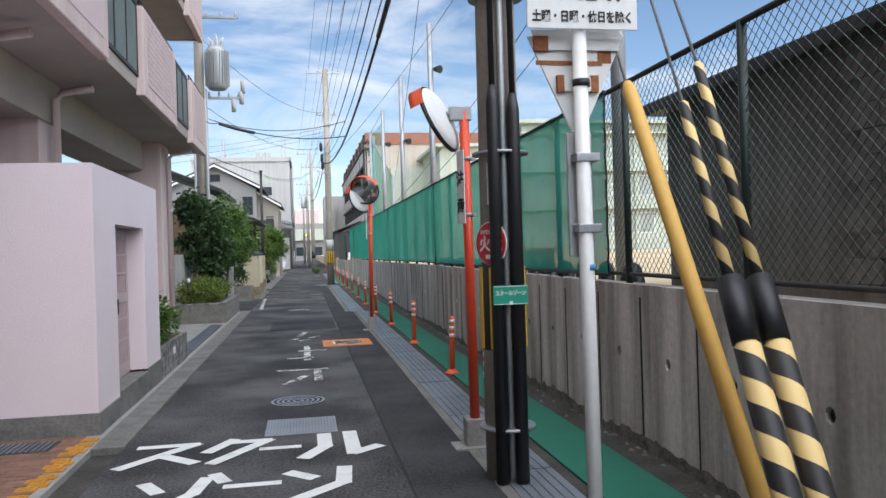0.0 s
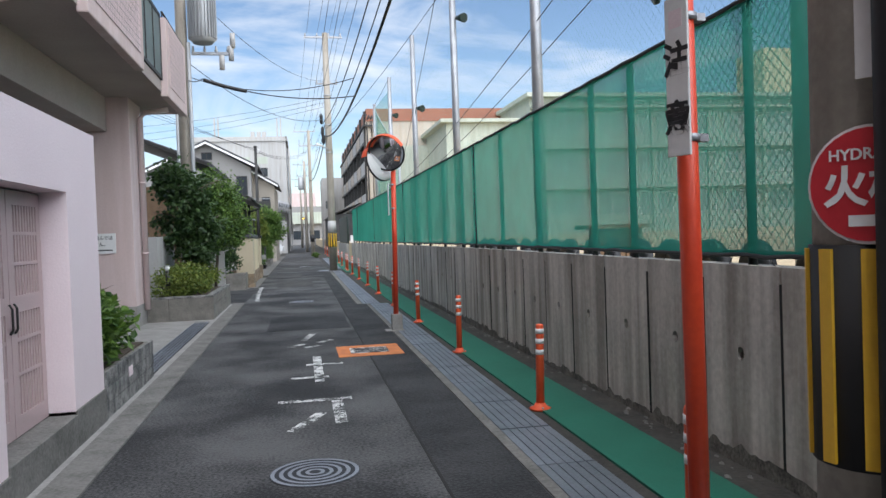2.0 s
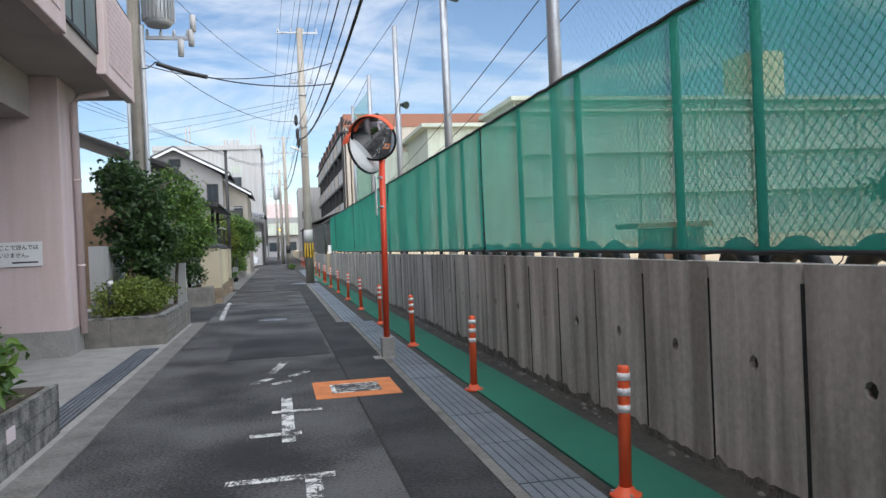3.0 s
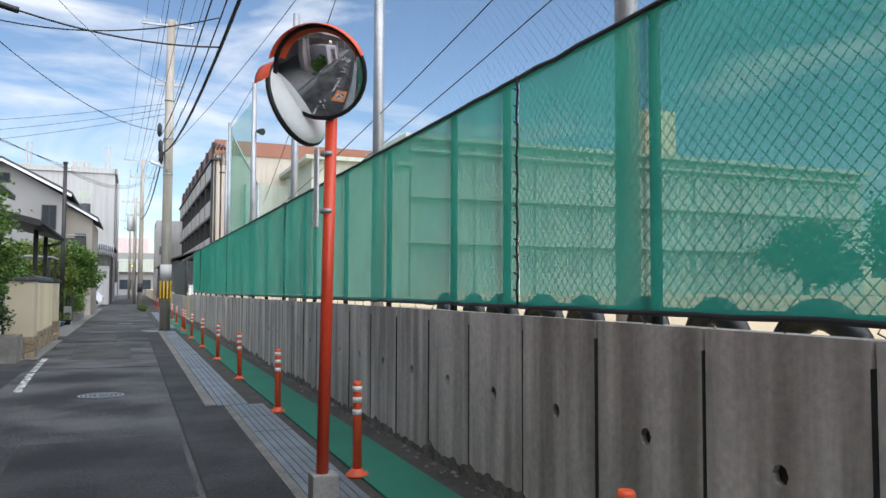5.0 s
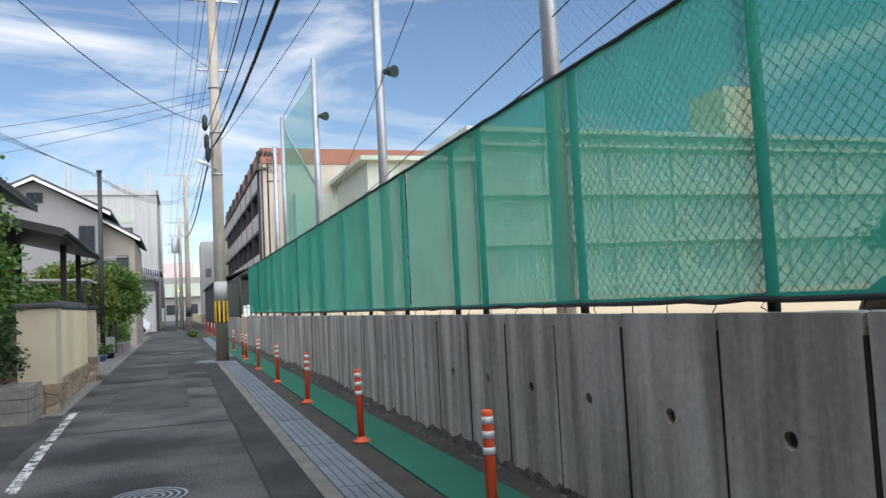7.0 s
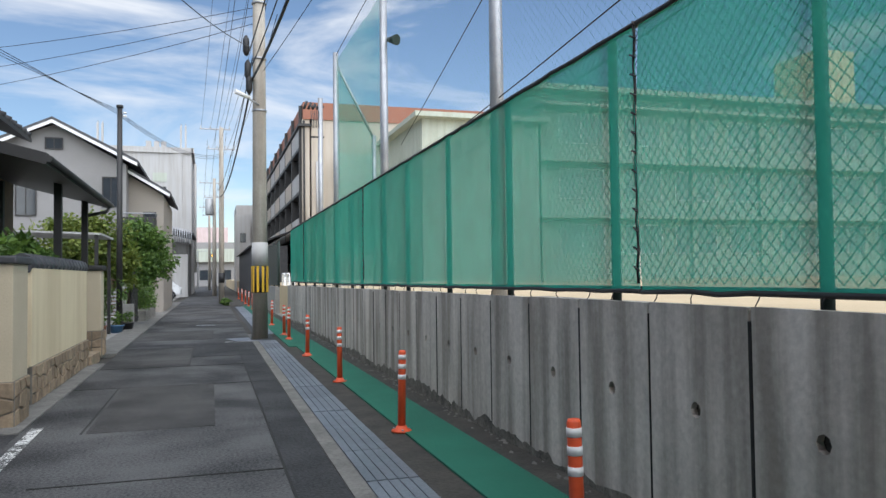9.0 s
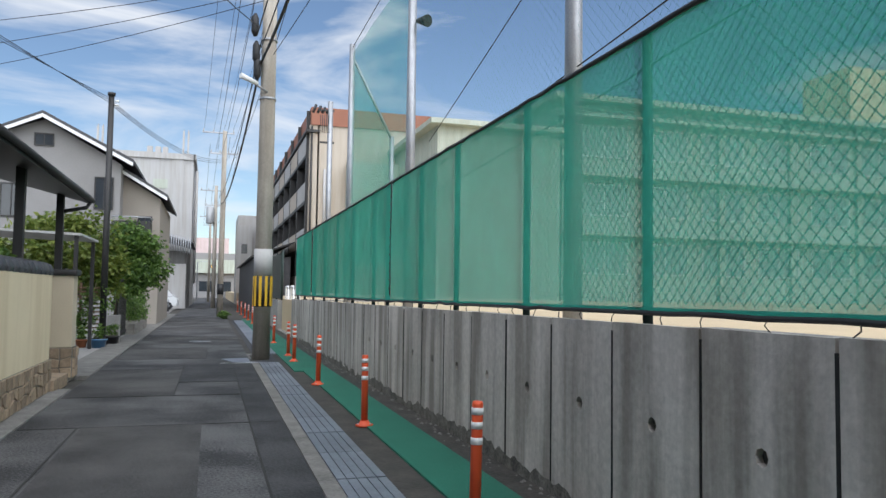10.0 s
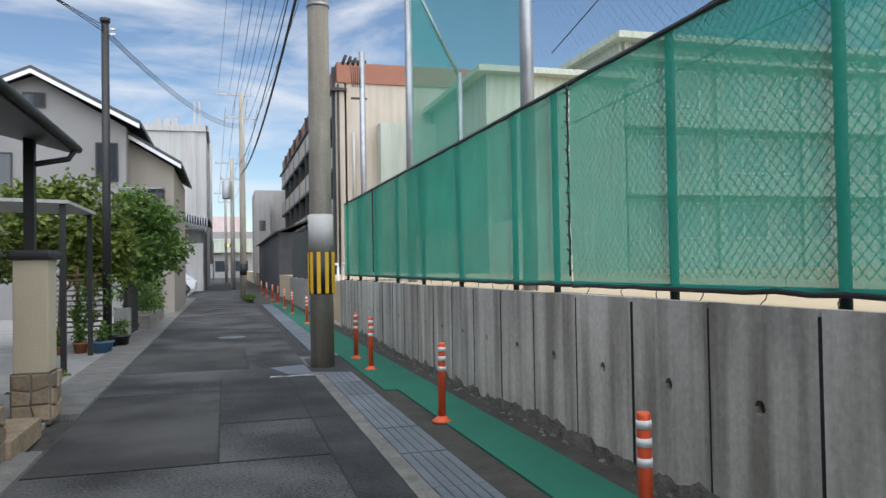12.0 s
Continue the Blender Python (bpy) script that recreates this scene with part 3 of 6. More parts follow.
part("coping", boxes(*[(2.64, -14 + 4 * i, wall_top(-10 + 4 * i) - 0.06, 2.86, -14 + 4 * i + 4, wall_top(-12 + 4 * i) - 0.008) for i in range(15)]), CONCRETE_P, wall_r, "pale top edge of the wall")
part("end_return", boxes((2.62, 46.6, -0.04, 6, 46.8, 1.2)), CONCRETE_P, wall_r)
mould = bmesh.new()
prev = None
for i in range(860):
    yy = 2.0 + i * 0.052
    hh = 0.05 + 0.09 * max(0.0, noise.noise((yy * 0.55, 1.3, 0)) + 0.35) + 0.075 * noise.noise((yy * 3.1, 4.0, 0)) + 0.05 * noise.noise((yy * 9.0, 8.0, 0))
    pair = (mould.verts.new((2.6135, yy, -0.012)), mould.verts.new((2.6135, yy, max(0.0, hh))))
    if prev:
        mould.faces.new((prev[0], pair[0], pair[1], prev[1]))
    prev = pair
part("mould_stain", mould, MOSS, wall_r, "dark mould along the foot of the wall")
for x0, x1, ya, w in ((-1.7, 0.6, 33.6, 0.03), (-1.7, -0.3, 37.3, 0.03), (-0.3, 0.95, 35.18, 0.025), (-1.7, 0.95, 31.2, 0.02), (-1.7, 0.95, 47.25, 0.04), (-1.2, 0.6, 26.0, 0.02)):
    part("tar_seam", boxes((x0, ya, 0.0, x1, ya + w, 0.0052)), JOINT, road, "dark tar seam")
for xa, y0, y1 in ((-0.3, 33.6, 38.4), (0.1, 39.4, 42.6), (0.60, 2.0, 38.4), (-1.15, 28.0, 31.2)):
    part("tar_seam", boxes((xa, y0, 0.0, xa + 0.018, y1, 0.0054)), JOINT, road, "dark tar seam")
debris = bmesh.new()
rr = random.Random(4)
for i in range(420):
    yy = rr.uniform(0, 46)
    s = rr.uniform(0.006, 0.03)
    xx = 2.6 - abs(rr.gauss(0, 0.07))
    vs = [debris.verts.new((xx + s * math.cos(a), yy + 1.6 * s * math.sin(a), -0.012 + 0.002)) for a in (0.2, 1.7, 3.3, 4.8)]
    tip = debris.verts.new((xx, yy, -0.01 + s * 0.7))
    for k in range(4):
        debris.faces.new((vs[k], vs[(k + 1) % 4], tip))
solid("wall_foot_debris", debris, KERB, "crumbs of concrete and leaf litter along the wall", "debris", kind="stuff")

# ---- fence on the wall ----
FX = 2.74
fence = thing("fence", (FX, 16, 1.2), "dark green chain link fence on the wall", "fence", kind="structure")
POSTS = [-7.75, -5.9, -4.05, -2.2, -0.35, 1.5, 3.35, 5.2, 7.05, 8.9, 9.85, 11.68, 13.5, 15.31, 16.36, 18.22, 20.08, 21.95, 22.72, 24.6, 26.55, 28.45, 30.4, 31.9, 33.82, 34.86, 36.8, 38.75, 40.6, 42.6, 44.5, 46.3]
post_me = mesh_of("post", rod([(0, 0, 0), (0, 0, 1.92)], 0.032, seg=10), DARKGREEN)
for py in POSTS:
    piece("post", post_me, fence, (FX, py, 1.2))
part("top_rail", rod([(FX, -8, 3.1), (FX, 46.5, 3.14)], 0.024, seg=8), DARK, fence)
part("bottom_rail", rod([(FX, -8, 1.42), (FX, 15, 1.42), (FX, 35, 1.345), (FX, 46.5, 1.345)], 0.018, seg=8), DARK, fence)
wv, wf = [], []
P = 0.082
L0, L1, Z0, Z1 = -8.0, 46.5, 1.42, 3.1
H = Z1 - Z0
n = int((L1 - L0 + H) / P)
for s in (1, -1):
    for i in range(n):
        a = L0 - (H if s == 1 else 0) + i * P
        ya, yb = (a, a + H) if s == 1 else (a + H, a)
        za, zb = Z0, Z1
        if min(ya, yb) < L0 or max(ya, yb) > L1:
            continue
        k = len(wv)
        r = 0.0026
        for yy, zz in ((ya, za), (yb, zb)):
            wv += [(r, yy - 16, zz - 1.2 + r), (-r, yy - 16, zz - 1.2 + r), (0, yy - 16, zz - 1.2 - 1.5 * r)]
        wf += [(k, k + 1, k + 4, k + 3), (k + 1, k + 2, k + 5, k + 4), (k + 2, k, k + 3, k + 5)]
wire = new("chain_link", flat_mesh("chain_link", wv, wf, WIRE))
wire.parent = fence
wire["kind"] = "stuff"

# green shade cloth, laced to the fence in lengths
SEAMS = [5.5, 15.01, 24.2, 33.39, 42.6, 46.5]


def cloth_foot(y):
    return 1.40 - 0.0038 * max(0.0, min(y, 35) - 15)


def cloth(y0, y1, seed):
    t = thing("shade_cloth", (FX - 0.05, y0, 1.4), "green woven windbreak cloth laced to the fence", "screen", "windbreak cloths")
    ny, nz = int((y1 - y0) / 0.1), 12
    verts, faces = [], []
    for i in range(ny + 1):
        yy = y0 + (y1 - y0) * i / ny
        near = min(abs(yy - p) for p in POSTS)
        for j in range(nz + 1):
            f = j / nz
            bulge = 0.022 * (1 - math.exp(-(near / 0.25) ** 2)) * math.sin(math.pi * f)
            fold = 0.014 * noise.noise((yy * 2.6 + seed * 7, f * 0.8, seed)) + 0.010 * noise.noise((yy * 7.0, f * 1.7 + seed, 3.0))
            zz = cloth_foot(yy) + f * (3.10 - cloth_foot(yy)) + (0.035 * noise.noise((yy * 0.9, seed, 0)) if j == 0 else 0) + (0.012 * math.sin(yy * 20) if j == nz else 0)
            verts.append((-bulge - fold, yy - y0, zz - 1.4))
    for i in range(ny):
        for j in range(nz):
            a = i * (nz + 1) + j
            faces.append((a, a + nz + 1, a + nz + 2, a + 1))
    me = flat_mesh("cloth", verts, faces, CLOTH)
    for p in me.polygons:
        p.use_smooth = True
    o = new("cloth", me)
    o.parent = t
    hb = bmesh.new()
    for foot in (True, False):
        rope = []
        for i in range(37):
            yy = y0 + (y1 - y0) * i / 36
            rope.append((FX - 0.055, yy, (cloth_foot(yy) + 0.005 if foot else 3.1) + 0.016 * noise.noise((i * 0.9, seed, 3.0 * foot))))
        tube(hb, rope, 0.017, 6)
    part("hem", hb, DARK, t, "black hem rope")
    lace = bmesh.new()
    tube(lace, [(FX - 0.06, y0 + 0.012 + 0.01 * math.sin(k * 1.9), 1.42 + k * 0.1) for k in range(18)], 0.010, 5)
    for k in range(13):
        tube(lace, [(FX - 0.07, y0 - 0.02, 1.5 + k * 0.125), (FX - 0.07, y0 + 0.045, 1.53 + k * 0.125)], 0.007, 5)
    part("lacing", lace, BLACK, t, "black lacing cord at the seam")
    yy = y0 + 0.3
    q = random.Random(seed)
    while yy < y1:
        part("tie", rod([(FX - 0.06, yy, cloth_foot(yy) + 0.01), (FX - 0.075, yy + q.uniform(-.02, .03), cloth_foot(yy) - 0.03), (FX - 0.07, yy + q.uniform(-.05, .05), cloth_foot(yy) - 0.06)], 0.004, 4), BLACK, t)
        yy += q.uniform(0.35, 0.6)


for i, (a, b) in enumerate(zip(SEAMS, SEAMS[1:])):
    cloth(a + 0.01, b - 0.01, i)


# ---- street things on the right ----
def bollard():
    t = thing("bollard", (0, 0, 0), "orange flexible lane bollard with white reflective bands", "bollard", "bollards along the path")
    part("base", rod([(0, 0, 0), (0, 0, 0.018), (0, 0, 0.03), (0, 0, 0.06)], [0.10, 0.095, 0.06, 0.045], 16), ORANGE, t)
    part("post", rod([(0, 0, 0.05), (0, 0, 0.76), (0, 0, 0.775)], [0.038, 0.036, 0.03], 14), ORANGE, t)
    for z in (0.50, 0.60, 0.69):
        part("reflective_band", rod([(0, 0, z), (0, 0, z + 0.045)], 0.0395, 14), REFLECT, t, "white reflective band")
    for a in (0.5, 2.6, 4.7):
        x, y = 0.078 * math.cos(a), 0.078 * math.sin(a)
        part("bolt", rod([(x, y, 0.015), (x, y, 0.032)], 0.011, 6), STEEL, t)
    return t


b0 = bollard()
b0.location = (1.54, 5.71, -0.005)
for i, (bx, by) in enumerate(((1.83, 9.01), (1.81, 12.52), (1.81, 16.2), (1.78, 19.69), (1.79, 23.35), (1.81, 27.09), (1.81, 30.75), (1.81, 34.55), (1.85, 38.55), (1.87, 40.0), (1.88, 44.3), (1.92, 48.4), (1.92, 53.2), (1.95, 57), (1.95, 61), (1.95, 65), (1.95, 70), (1.95, 76))):
    copy_thing(b0, pose(bx, by, -0.005, 0.9 * math.sin(i * 2.1), 1.2 * math.cos(i * 1.7), i * 47))


def mirror_head(t, c, facing, r, tilt=-14):
    """Round convex mirror with an orange hood, facing a heading in degrees from +y, clockwise."""
    m = Matrix.Translation(c) @ Matrix.Rotation(radians(-facing), 4, "Z") @ Matrix.Rotation(radians(tilt), 4, "X")
    shell, glass, hood, rim = bmesh.new(), bmesh.new(), bmesh.new(), bmesh.new()
    n = 32

    def lathe(bm, prof, a0=0.0, a1=2 * math.pi):
        rows = []
        steps = n if a1 - a0 > 6 else 18
        for k in range(steps + (0 if a1 - a0 > 6 else 1)):
            a = a0 + (a1 - a0) * k / steps
            rows.append([bm.verts.new(m @ Vector((rr * math.cos(a), d, rr * math.sin(a)))) for rr, d in prof])
        cnt = len(rows) if a1 - a0 > 6 else len(rows) - 1
        for k in range(cnt):
            q = rows[(k + 1) % len(rows)]
            for j in range(len(prof) - 1):
                f = bm.faces.new((rows[k][j], q[j], q[j + 1], rows[k][j + 1]))
                f.smooth = True
    lathe(shell, [(r, 0.0), (r * 0.97, -0.03), (r * 0.8, -0.06), (r * 0.4, -0.085), (0.02, -0.09)])
    lathe(glass, [(r * 0.95, 0.004), (r * 0.8, 0.024), (r * 0.55, 0.045), (r * 0.28, 0.056), (0.002, 0.06)])
    lathe(rim, [(r * 0.94, 0.008), (r * 1.02, 0.014), (r * 1.03, -0.004), (r * 0.98, -0.02)])
    lathe(hood, [(r * 1.03, -0.02), (r * 1.05, 0.05), (r * 1.06, 0.10), (r * 1.04, 0.10), (r * 1.03, 0.0)], 0.35, math.pi - 0.35)
    part("mirror_back", shell, WHITE, t, "white weathered mirror back")
    part("mirror_glass", glass, MIRROR, t, "convex mirror glass")
    part("mirror_rim", rim, BLACK, t, "dark rubber rim")
    part("hood", hood, ORANGE, t, "orange sun hood")
    pr = m.inverted() @ Vector((c[0], c[1], c[2]))
    part("bracket", rod([m @ Vector((0, -0.08, 0)), m @ Vector((0, -0.16, -0.02))], 0.03, 8), GREY_SIGN, t)


mp1 = thing("traffic_mirror", (1.40, 5.68, 0), "orange pole with a road mirror and a caution plate", "traffic mirror", "traffic mirrors")
part("footing", boxes((1.32, 5.60, -0.03, 1.48, 5.76, 0.24), bevel=0.012), CONCRETE_P, mp1, "chipped concrete footing")
part("footing_pad", boxes((1.21, 5.52, -0.02, 1.52, 5.80, 0.018), bevel=0.005), CONCRETE_P, mp1)
part("pole", rod([(1.41, 5.68, 0.2), (1.39, 5.68, 2.86)], 0.042, 14), ORANGE_POLE, mp1)
part("cap_bracket", boxes((1.26, 5.64, 2.78, 1.45, 5.72, 2.90), bevel=0.01), GREY_SIGN, mp1)
mirror_head(mp1, (1.18, 5.74, 2.80), 300, 0.30, -24)
PM = pose(-0.062, -0.05, 0, 0, 0, -74)
bm = boxes((-0.06, -0.006, 1.9, 0.06, 0.006, 2.52), bevel=0.004)
bmesh.ops.transform(bm, matrix=Matrix.Translation(mp1.location) @ PM, verts=bm.verts)
part("caution_plate", bm, WHITE, mp1, "white plate with black caution characters")
lettering("character", "注", 0.14, PM @ pose(0, -0.009, 2.27, 90), INK, mp1, 0.004)
lettering("character", "意", 0.14, PM @ pose(0, -0.009, 2.04, 90), INK, mp1, 0.004)
bm = boxes((-0.035, -0.0085, 2.40, 0.035, -0.0065, 2.47))
bmesh.ops.transform(bm, matrix=Matrix.Translation(mp1.location) @ PM, verts=bm.verts)
part("faded_mark", bm, PINK, mp1, "faded pink mark")
for z in (1.96, 2.44):
    part("clamp", rod([(1.4, 5.68, z), (1.4, 5.68, z + 0.03)], 0.048, 12), STEEL, mp1)
    part("clamp_bolt", boxes((1.44, 5.66, z, 1.48, 5.70, z + 0.03)), STEEL, mp1)

mp2 = thing("traffic_mirror", (1.2, 14.72, 0), "orange pole carrying two round road mirrors", "traffic mirror", "traffic mirrors")
part("footing", boxes((1.11, 14.64, -0.03, 1.29, 14.80, 0.28), bevel=0.012), CONCRETE_P, mp2, "concrete footing")
part("footing_pad", boxes((1.0, 14.58, -0.02, 1.32, 14.84, 0.016), bevel=0.005), CONCRETE_P, mp2)
part("pole", rod([(1.19, 14.72, 0.25), (1.23, 14.72, 2.86)], 0.042, 14), ORANGE_POLE, mp2)
mirror_head(mp2, (1.11, 14.58, 2.99), 208, 0.315, -24)
mirror_head(mp2, (1.02, 14.88, 2.84), 318, 0.315, -16)
part("caution_plate", boxes((1.125, 14.69, 1.95, 1.138, 14.80, 2.5), bevel=0.003), WHITE, mp2, "white plate seen edge on")
for z in (2.05, 2.45):
    part("clamp", rod([(1.2, 14.72, z), (1.2, 14.72, z + 0.03)], 0.048, 12), STEEL, mp2)


mp2.location = (1.292, 15.213, 0)


def utility_pole(name, x, y, h, r, label, arms):
    t = thing(name, (x, y, 0), label, "utility pole", "utility poles")
    part("shaft", rod([(x, y, -0.03), (x, y, h * 0.5), (x, y, h)], [r, r * 0.88, r * 0.72], 20), POLE_C, t)
    for z, w, off in arms:
        part("crossarm", boxes((x - w + off, y - 0.04, z - 0.04, x + w + off, y + 0.04, z + 0.04)), STEEL, t)
        for i in range(4):
            ix = x + off - w * 0.92 + i * w * 1.84 / 3
            part("insulator", rod([(ix, y, z + 0.03), (ix, y, z + 0.09), (ix, y, z + 0.12), (ix, y, z + 0.2)], [0.02, 0.05, 0.03, 0.025], 10), GREY_SIGN, t)
    return t


UX, UY = 1.48, 4.86
u1 = utility_pole("utility_pole", UX, UY, 11.0, 0.155, "concrete utility pole with black cable guards and signs", ((10.4, 0.8, 0), (9.4, 0.6, 0)))
for dx, dy, z1 in ((-0.085, -0.19, 2.72), (0.06, -0.2, 2.66)):
    part("cable_guard", rod([(UX + dx, UY + dy, 0.02), (UX + dx, UY + dy, z1), (UX + dx, UY + dy, z1 + 0.12)], [0.047, 0.047, 0.028], 14), BLACK, u1, "black rubber cable guard")
    part("riser_cable", rod([(UX + dx, UY + dy, z1), (UX + dx * 0.8, UY + dy * 0.8, 10)], 0.022, 8), CABLE, u1)
part("conduit", rod([(UX - 0.01, UY - 0.175, 0.05), (UX - 0.01, UY - 0.165, 5.5)], 0.022, 8), GREY_SIGN, u1, "thin grey conduit")
for z in (0.38, 2.36, 3.5):
    part("steel_band", rod([(UX, UY - 0.04, z), (UX, UY - 0.04, z + 0.02)], 0.205, 20), STEEL, u1, "perforated steel band")
part("striped_wrap", rod([(UX, UY, 0.95), (UX, UY, 1.56)], 0.162, 24), INK, u1, "black wrap with yellow bars")
for k in range(9):
    a = k * 2 * math.pi / 9 + 0.5
    bm = boxes((-0.006, -0.02, 0.96, 0.006, 0.02, 1.55))
    bmesh.ops.rotate(bm, verts=bm.verts, matrix=Matrix.Rotation(a, 3, "Z"))
    bmesh.ops.translate(bm, verts=bm.verts, vec=(UX + 0.164 * math.cos(a), UY + 0.164 * math.sin(a), 0))
    part("yellow_bar", bm, YELLOWT, u1)
HM = pose(-0.105, -0.125, 0, 0, 0, -60)


def on_sign(bm):
    bmesh.ops.transform(bm, matrix=Matrix.Translation((UX, UY, 0)) @ HM, verts=bm.verts)
    return bm


part("sign_rim", on_sign(rod([(0, 0.004, 1.72), (0, -0.004, 1.72)], 0.158, 32)), WHITE, u1, "white rim")
part("hydrant_sign", on_sign(rod([(0, 0.0, 1.72), (0, -0.008, 1.72)], 0.15, 32)), RED, u1, "red round hydrant sign")
part("sign_blank", on_sign(boxes((-0.05, -0.012, 1.61, 0.03, -0.0085, 1.64))), WHITE, u1)
lettering("sign_text", "HYDRANT", 0.042, HM @ pose(0, -0.0105, 1.80, 90), WHITE, u1, 0.0008)
lettering("sign_text", "火栓", 0.115, HM @ pose(0, -0.0105, 1.71, 90), WHITE, u1, 0.003)
part("school_zone_plate", boxes((UX - 0.135, UY - 0.262, 1.285, UX + 0.115, UY - 0.252, 1.42), bevel=0.003), GREEN_SIGN, u1, "green school zone wrap, torn at the foot")
part("plate_edge", boxes((UX - 0.13, UY - 0.265, 1.288, UX + 0.11, UY - 0.263, 1.292), (UX - 0.13, UY - 0.265, 1.412, UX + 0.11, UY - 0.263, 1.416)), WHITE, u1)
part("torn_spot", boxes((UX - 0.02, UY - 0.266, 1.286, UX + 0.005, UY - 0.2625, 1.31)), WHITE, u1)
lettering("sign_text", "スクールゾーン", 0.04, pose(-0.01, -0.2645, 1.365, 90), WHITE, u1, 0.001, width=0.22)
part("white_notice", on_sign(boxes((-0.03, 0.0, 2.0, 0.03, 0.008, 2.3))), WHITE, u1, "narrow white notice strip")

u2 = utility_pole("utility_pole", 1.22, 39.25, 11.3, 0.185, "concrete utility pole with striped band and street light", ((11.1, 0.9, -0.1), (8.9, 0.5, 0.0)))
part("white_wrap", rod([(1.22, 39.25, 1.78), (1.22, 39.25, 2.35)], 0.196, 24), OFFWHITE, u2, "pale grey sheet wrapped round the pole")
part("striped_wrap", rod([(1.22, 39.25, 1.12), (1.22, 39.25, 1.78)], 0.198, 24), INK, u2, "black wrap with yellow bars")
for k in range(10):
    a = k * 2 * math.pi / 10
    bm = boxes((-0.006, -0.028, 1.13, 0.006, 0.028, 1.77))
    bmesh.ops.rotate(bm, verts=bm.verts, matrix=Matrix.Rotation(a, 3, "Z"))
    bmesh.ops.translate(bm, verts=bm.verts, vec=(1.22 + 0.2 * math.cos(a), 39.25 + 0.2 * math.sin(a), 0))
    part("yellow_bar", bm, YELLOWT, u2)
part("light_arm", rod([(1.2, 39.1, 5.75), (0.85, 38.9, 5.9)], 0.025, 8), STEEL, u2)
part("light_head", rod([(0.98, 38.97, 5.88), (0.62, 38.78, 5.98)], [0.045, 0.06], 12), WHITE, u2, "small white street light head")
for z, o in ((7.2, -0.32), (6.6, -0.28), (6.25, -0.25)):
    part("splice_box", rod([(1.22 + o, 39.1, z - 0.25), (1.22 + o, 39.1, z - 0.15), (1.22 + o, 39.1, z + 0.15), (1.22 + o, 39.1, z + 0.25)], [0.03, 0.08, 0.08, 0.03], 10), BLACK, u2, "black cable splice sleeve")
for z in (5.6, 6.9, 8.3):
    part("steel_band", rod([(1.22, 39.25, z), (1.22, 39.25, z + 0.05)], 0.18, 20), STEEL, u2)

u3 = utility_pole("utility_pole", 0.68, 67.8, 10.6, 0.17, "distant concrete utility pole with two crossarms", ((10.5, 0.9, -0.35), (9.3, 0.8, 0.0)))
part("striped_wrap", rod([(0.68, 67.8, 1.2), (0.68, 67.8, 1.8)], 0.18, 20), INK, u3)
u4 = utility_pole("utility_pole", 0.35, 86, 9.8, 0.17, "distant concrete utility pole with a transformer", ((9.4, 0.9, -0.3), (8.2, 0.8, 0.0)))
part("transformer", rod([(-0.05, 85.6, 6.7), (-0.05, 85.6, 6.8), (-0.05, 85.6, 8.0), (-0.05, 85.6, 8.05)], [0.28, 0.32, 0.32, 0.26], 16), GREY_SIGN, u4)
u5 = utility_pole("utility_pole", -0.1, 118, 10.5, 0.17, "far concrete utility pole", ((10.2, 0.9, -0.3), (9.2, 0.8, 0.0)))
u0 = utility_pole("utility_pole", -3.25, 24.2, 11.5, 0.18, "concrete utility pole with a finned grey transformer", ((9.35, 0.75, 0.5), (6.75, 0.5, 0.75)))
tf = part("transformer", rod([(-2.68, 24.1, 7.0), (-2.68, 24.1, 7.08), (-2.68, 24.1, 8.25), (-2.68, 24.1, 8.36)], [0.26, 0.33, 0.33, 0.24], 20), GREY_SIGN, u0, "grey pole transformer with cooling fins")
for k in range(26):
    a = k * 2 * math.pi / 26
    bm = boxes((0.32, -0.008, 7.12, 0.385, 0.008, 8.2))
    bmesh.ops.rotate(bm, verts=bm.verts, matrix=Matrix.Rotation(a, 3, "Z"))
    bmesh.ops.translate(bm, verts=bm.verts, vec=(-2.68, 24.1, 0))
    part("cooling_fin", bm, GREY_SIGN, u0)
for dx, dz in ((-0.15, 0.0), (0.15, 0.0), (0.0, 0.1)):
    part("bushing", rod([(-2.68 + dx, 24.1, 8.3), (-2.68 + dx, 24.0, 8.5 + dz), (-2.68 + dx * 1.6, 23.9, 8.62 + dz)], [0.045, 0.05, 0.02], 8), WHITE, u0)
for dx, dz in ((-1.9, 0.35), (-1.95, 0.0), (-2.2, -0.25)):
    part("fuse_cutout", rod([(dx, 24.15, 6.75 + dz - 0.2), (dx, 24.15, 6.75 + dz + 0.2)], 0.07, 8), OFFWHITE, u0, "porcelain fuse cutout")
part("conduit", rod([(-3.05, 24.0, 0), (-3.05, 24.0, 7)], 0.05, 8), GREY_SIGN, u0)
part("conduit", rod([(-3.42, 24.0, 0), (-3.42, 24.0, 6)], 0.04, 8), GREY_SIGN, u0)


# ---- overhead wires ----
def wire_run(a, b, sag, r, n=14):
    a, b = Vector(a), Vector(b)
    return [a.lerp(b, i / n) - Vector((0, 0, sag * 4 * (i / n) * (1 - i / n))) for i in range(n + 1)], r


def cable(name, label, runs):
    first = runs[0][0]
    t = thing(name, first, label, "cable", "overhead cables")
    for a, b, sag, r in runs:
        pts, rr = wire_run(a, b, sag, r)
        part("cable", rod(pts, rr, 5), CABLE, t)


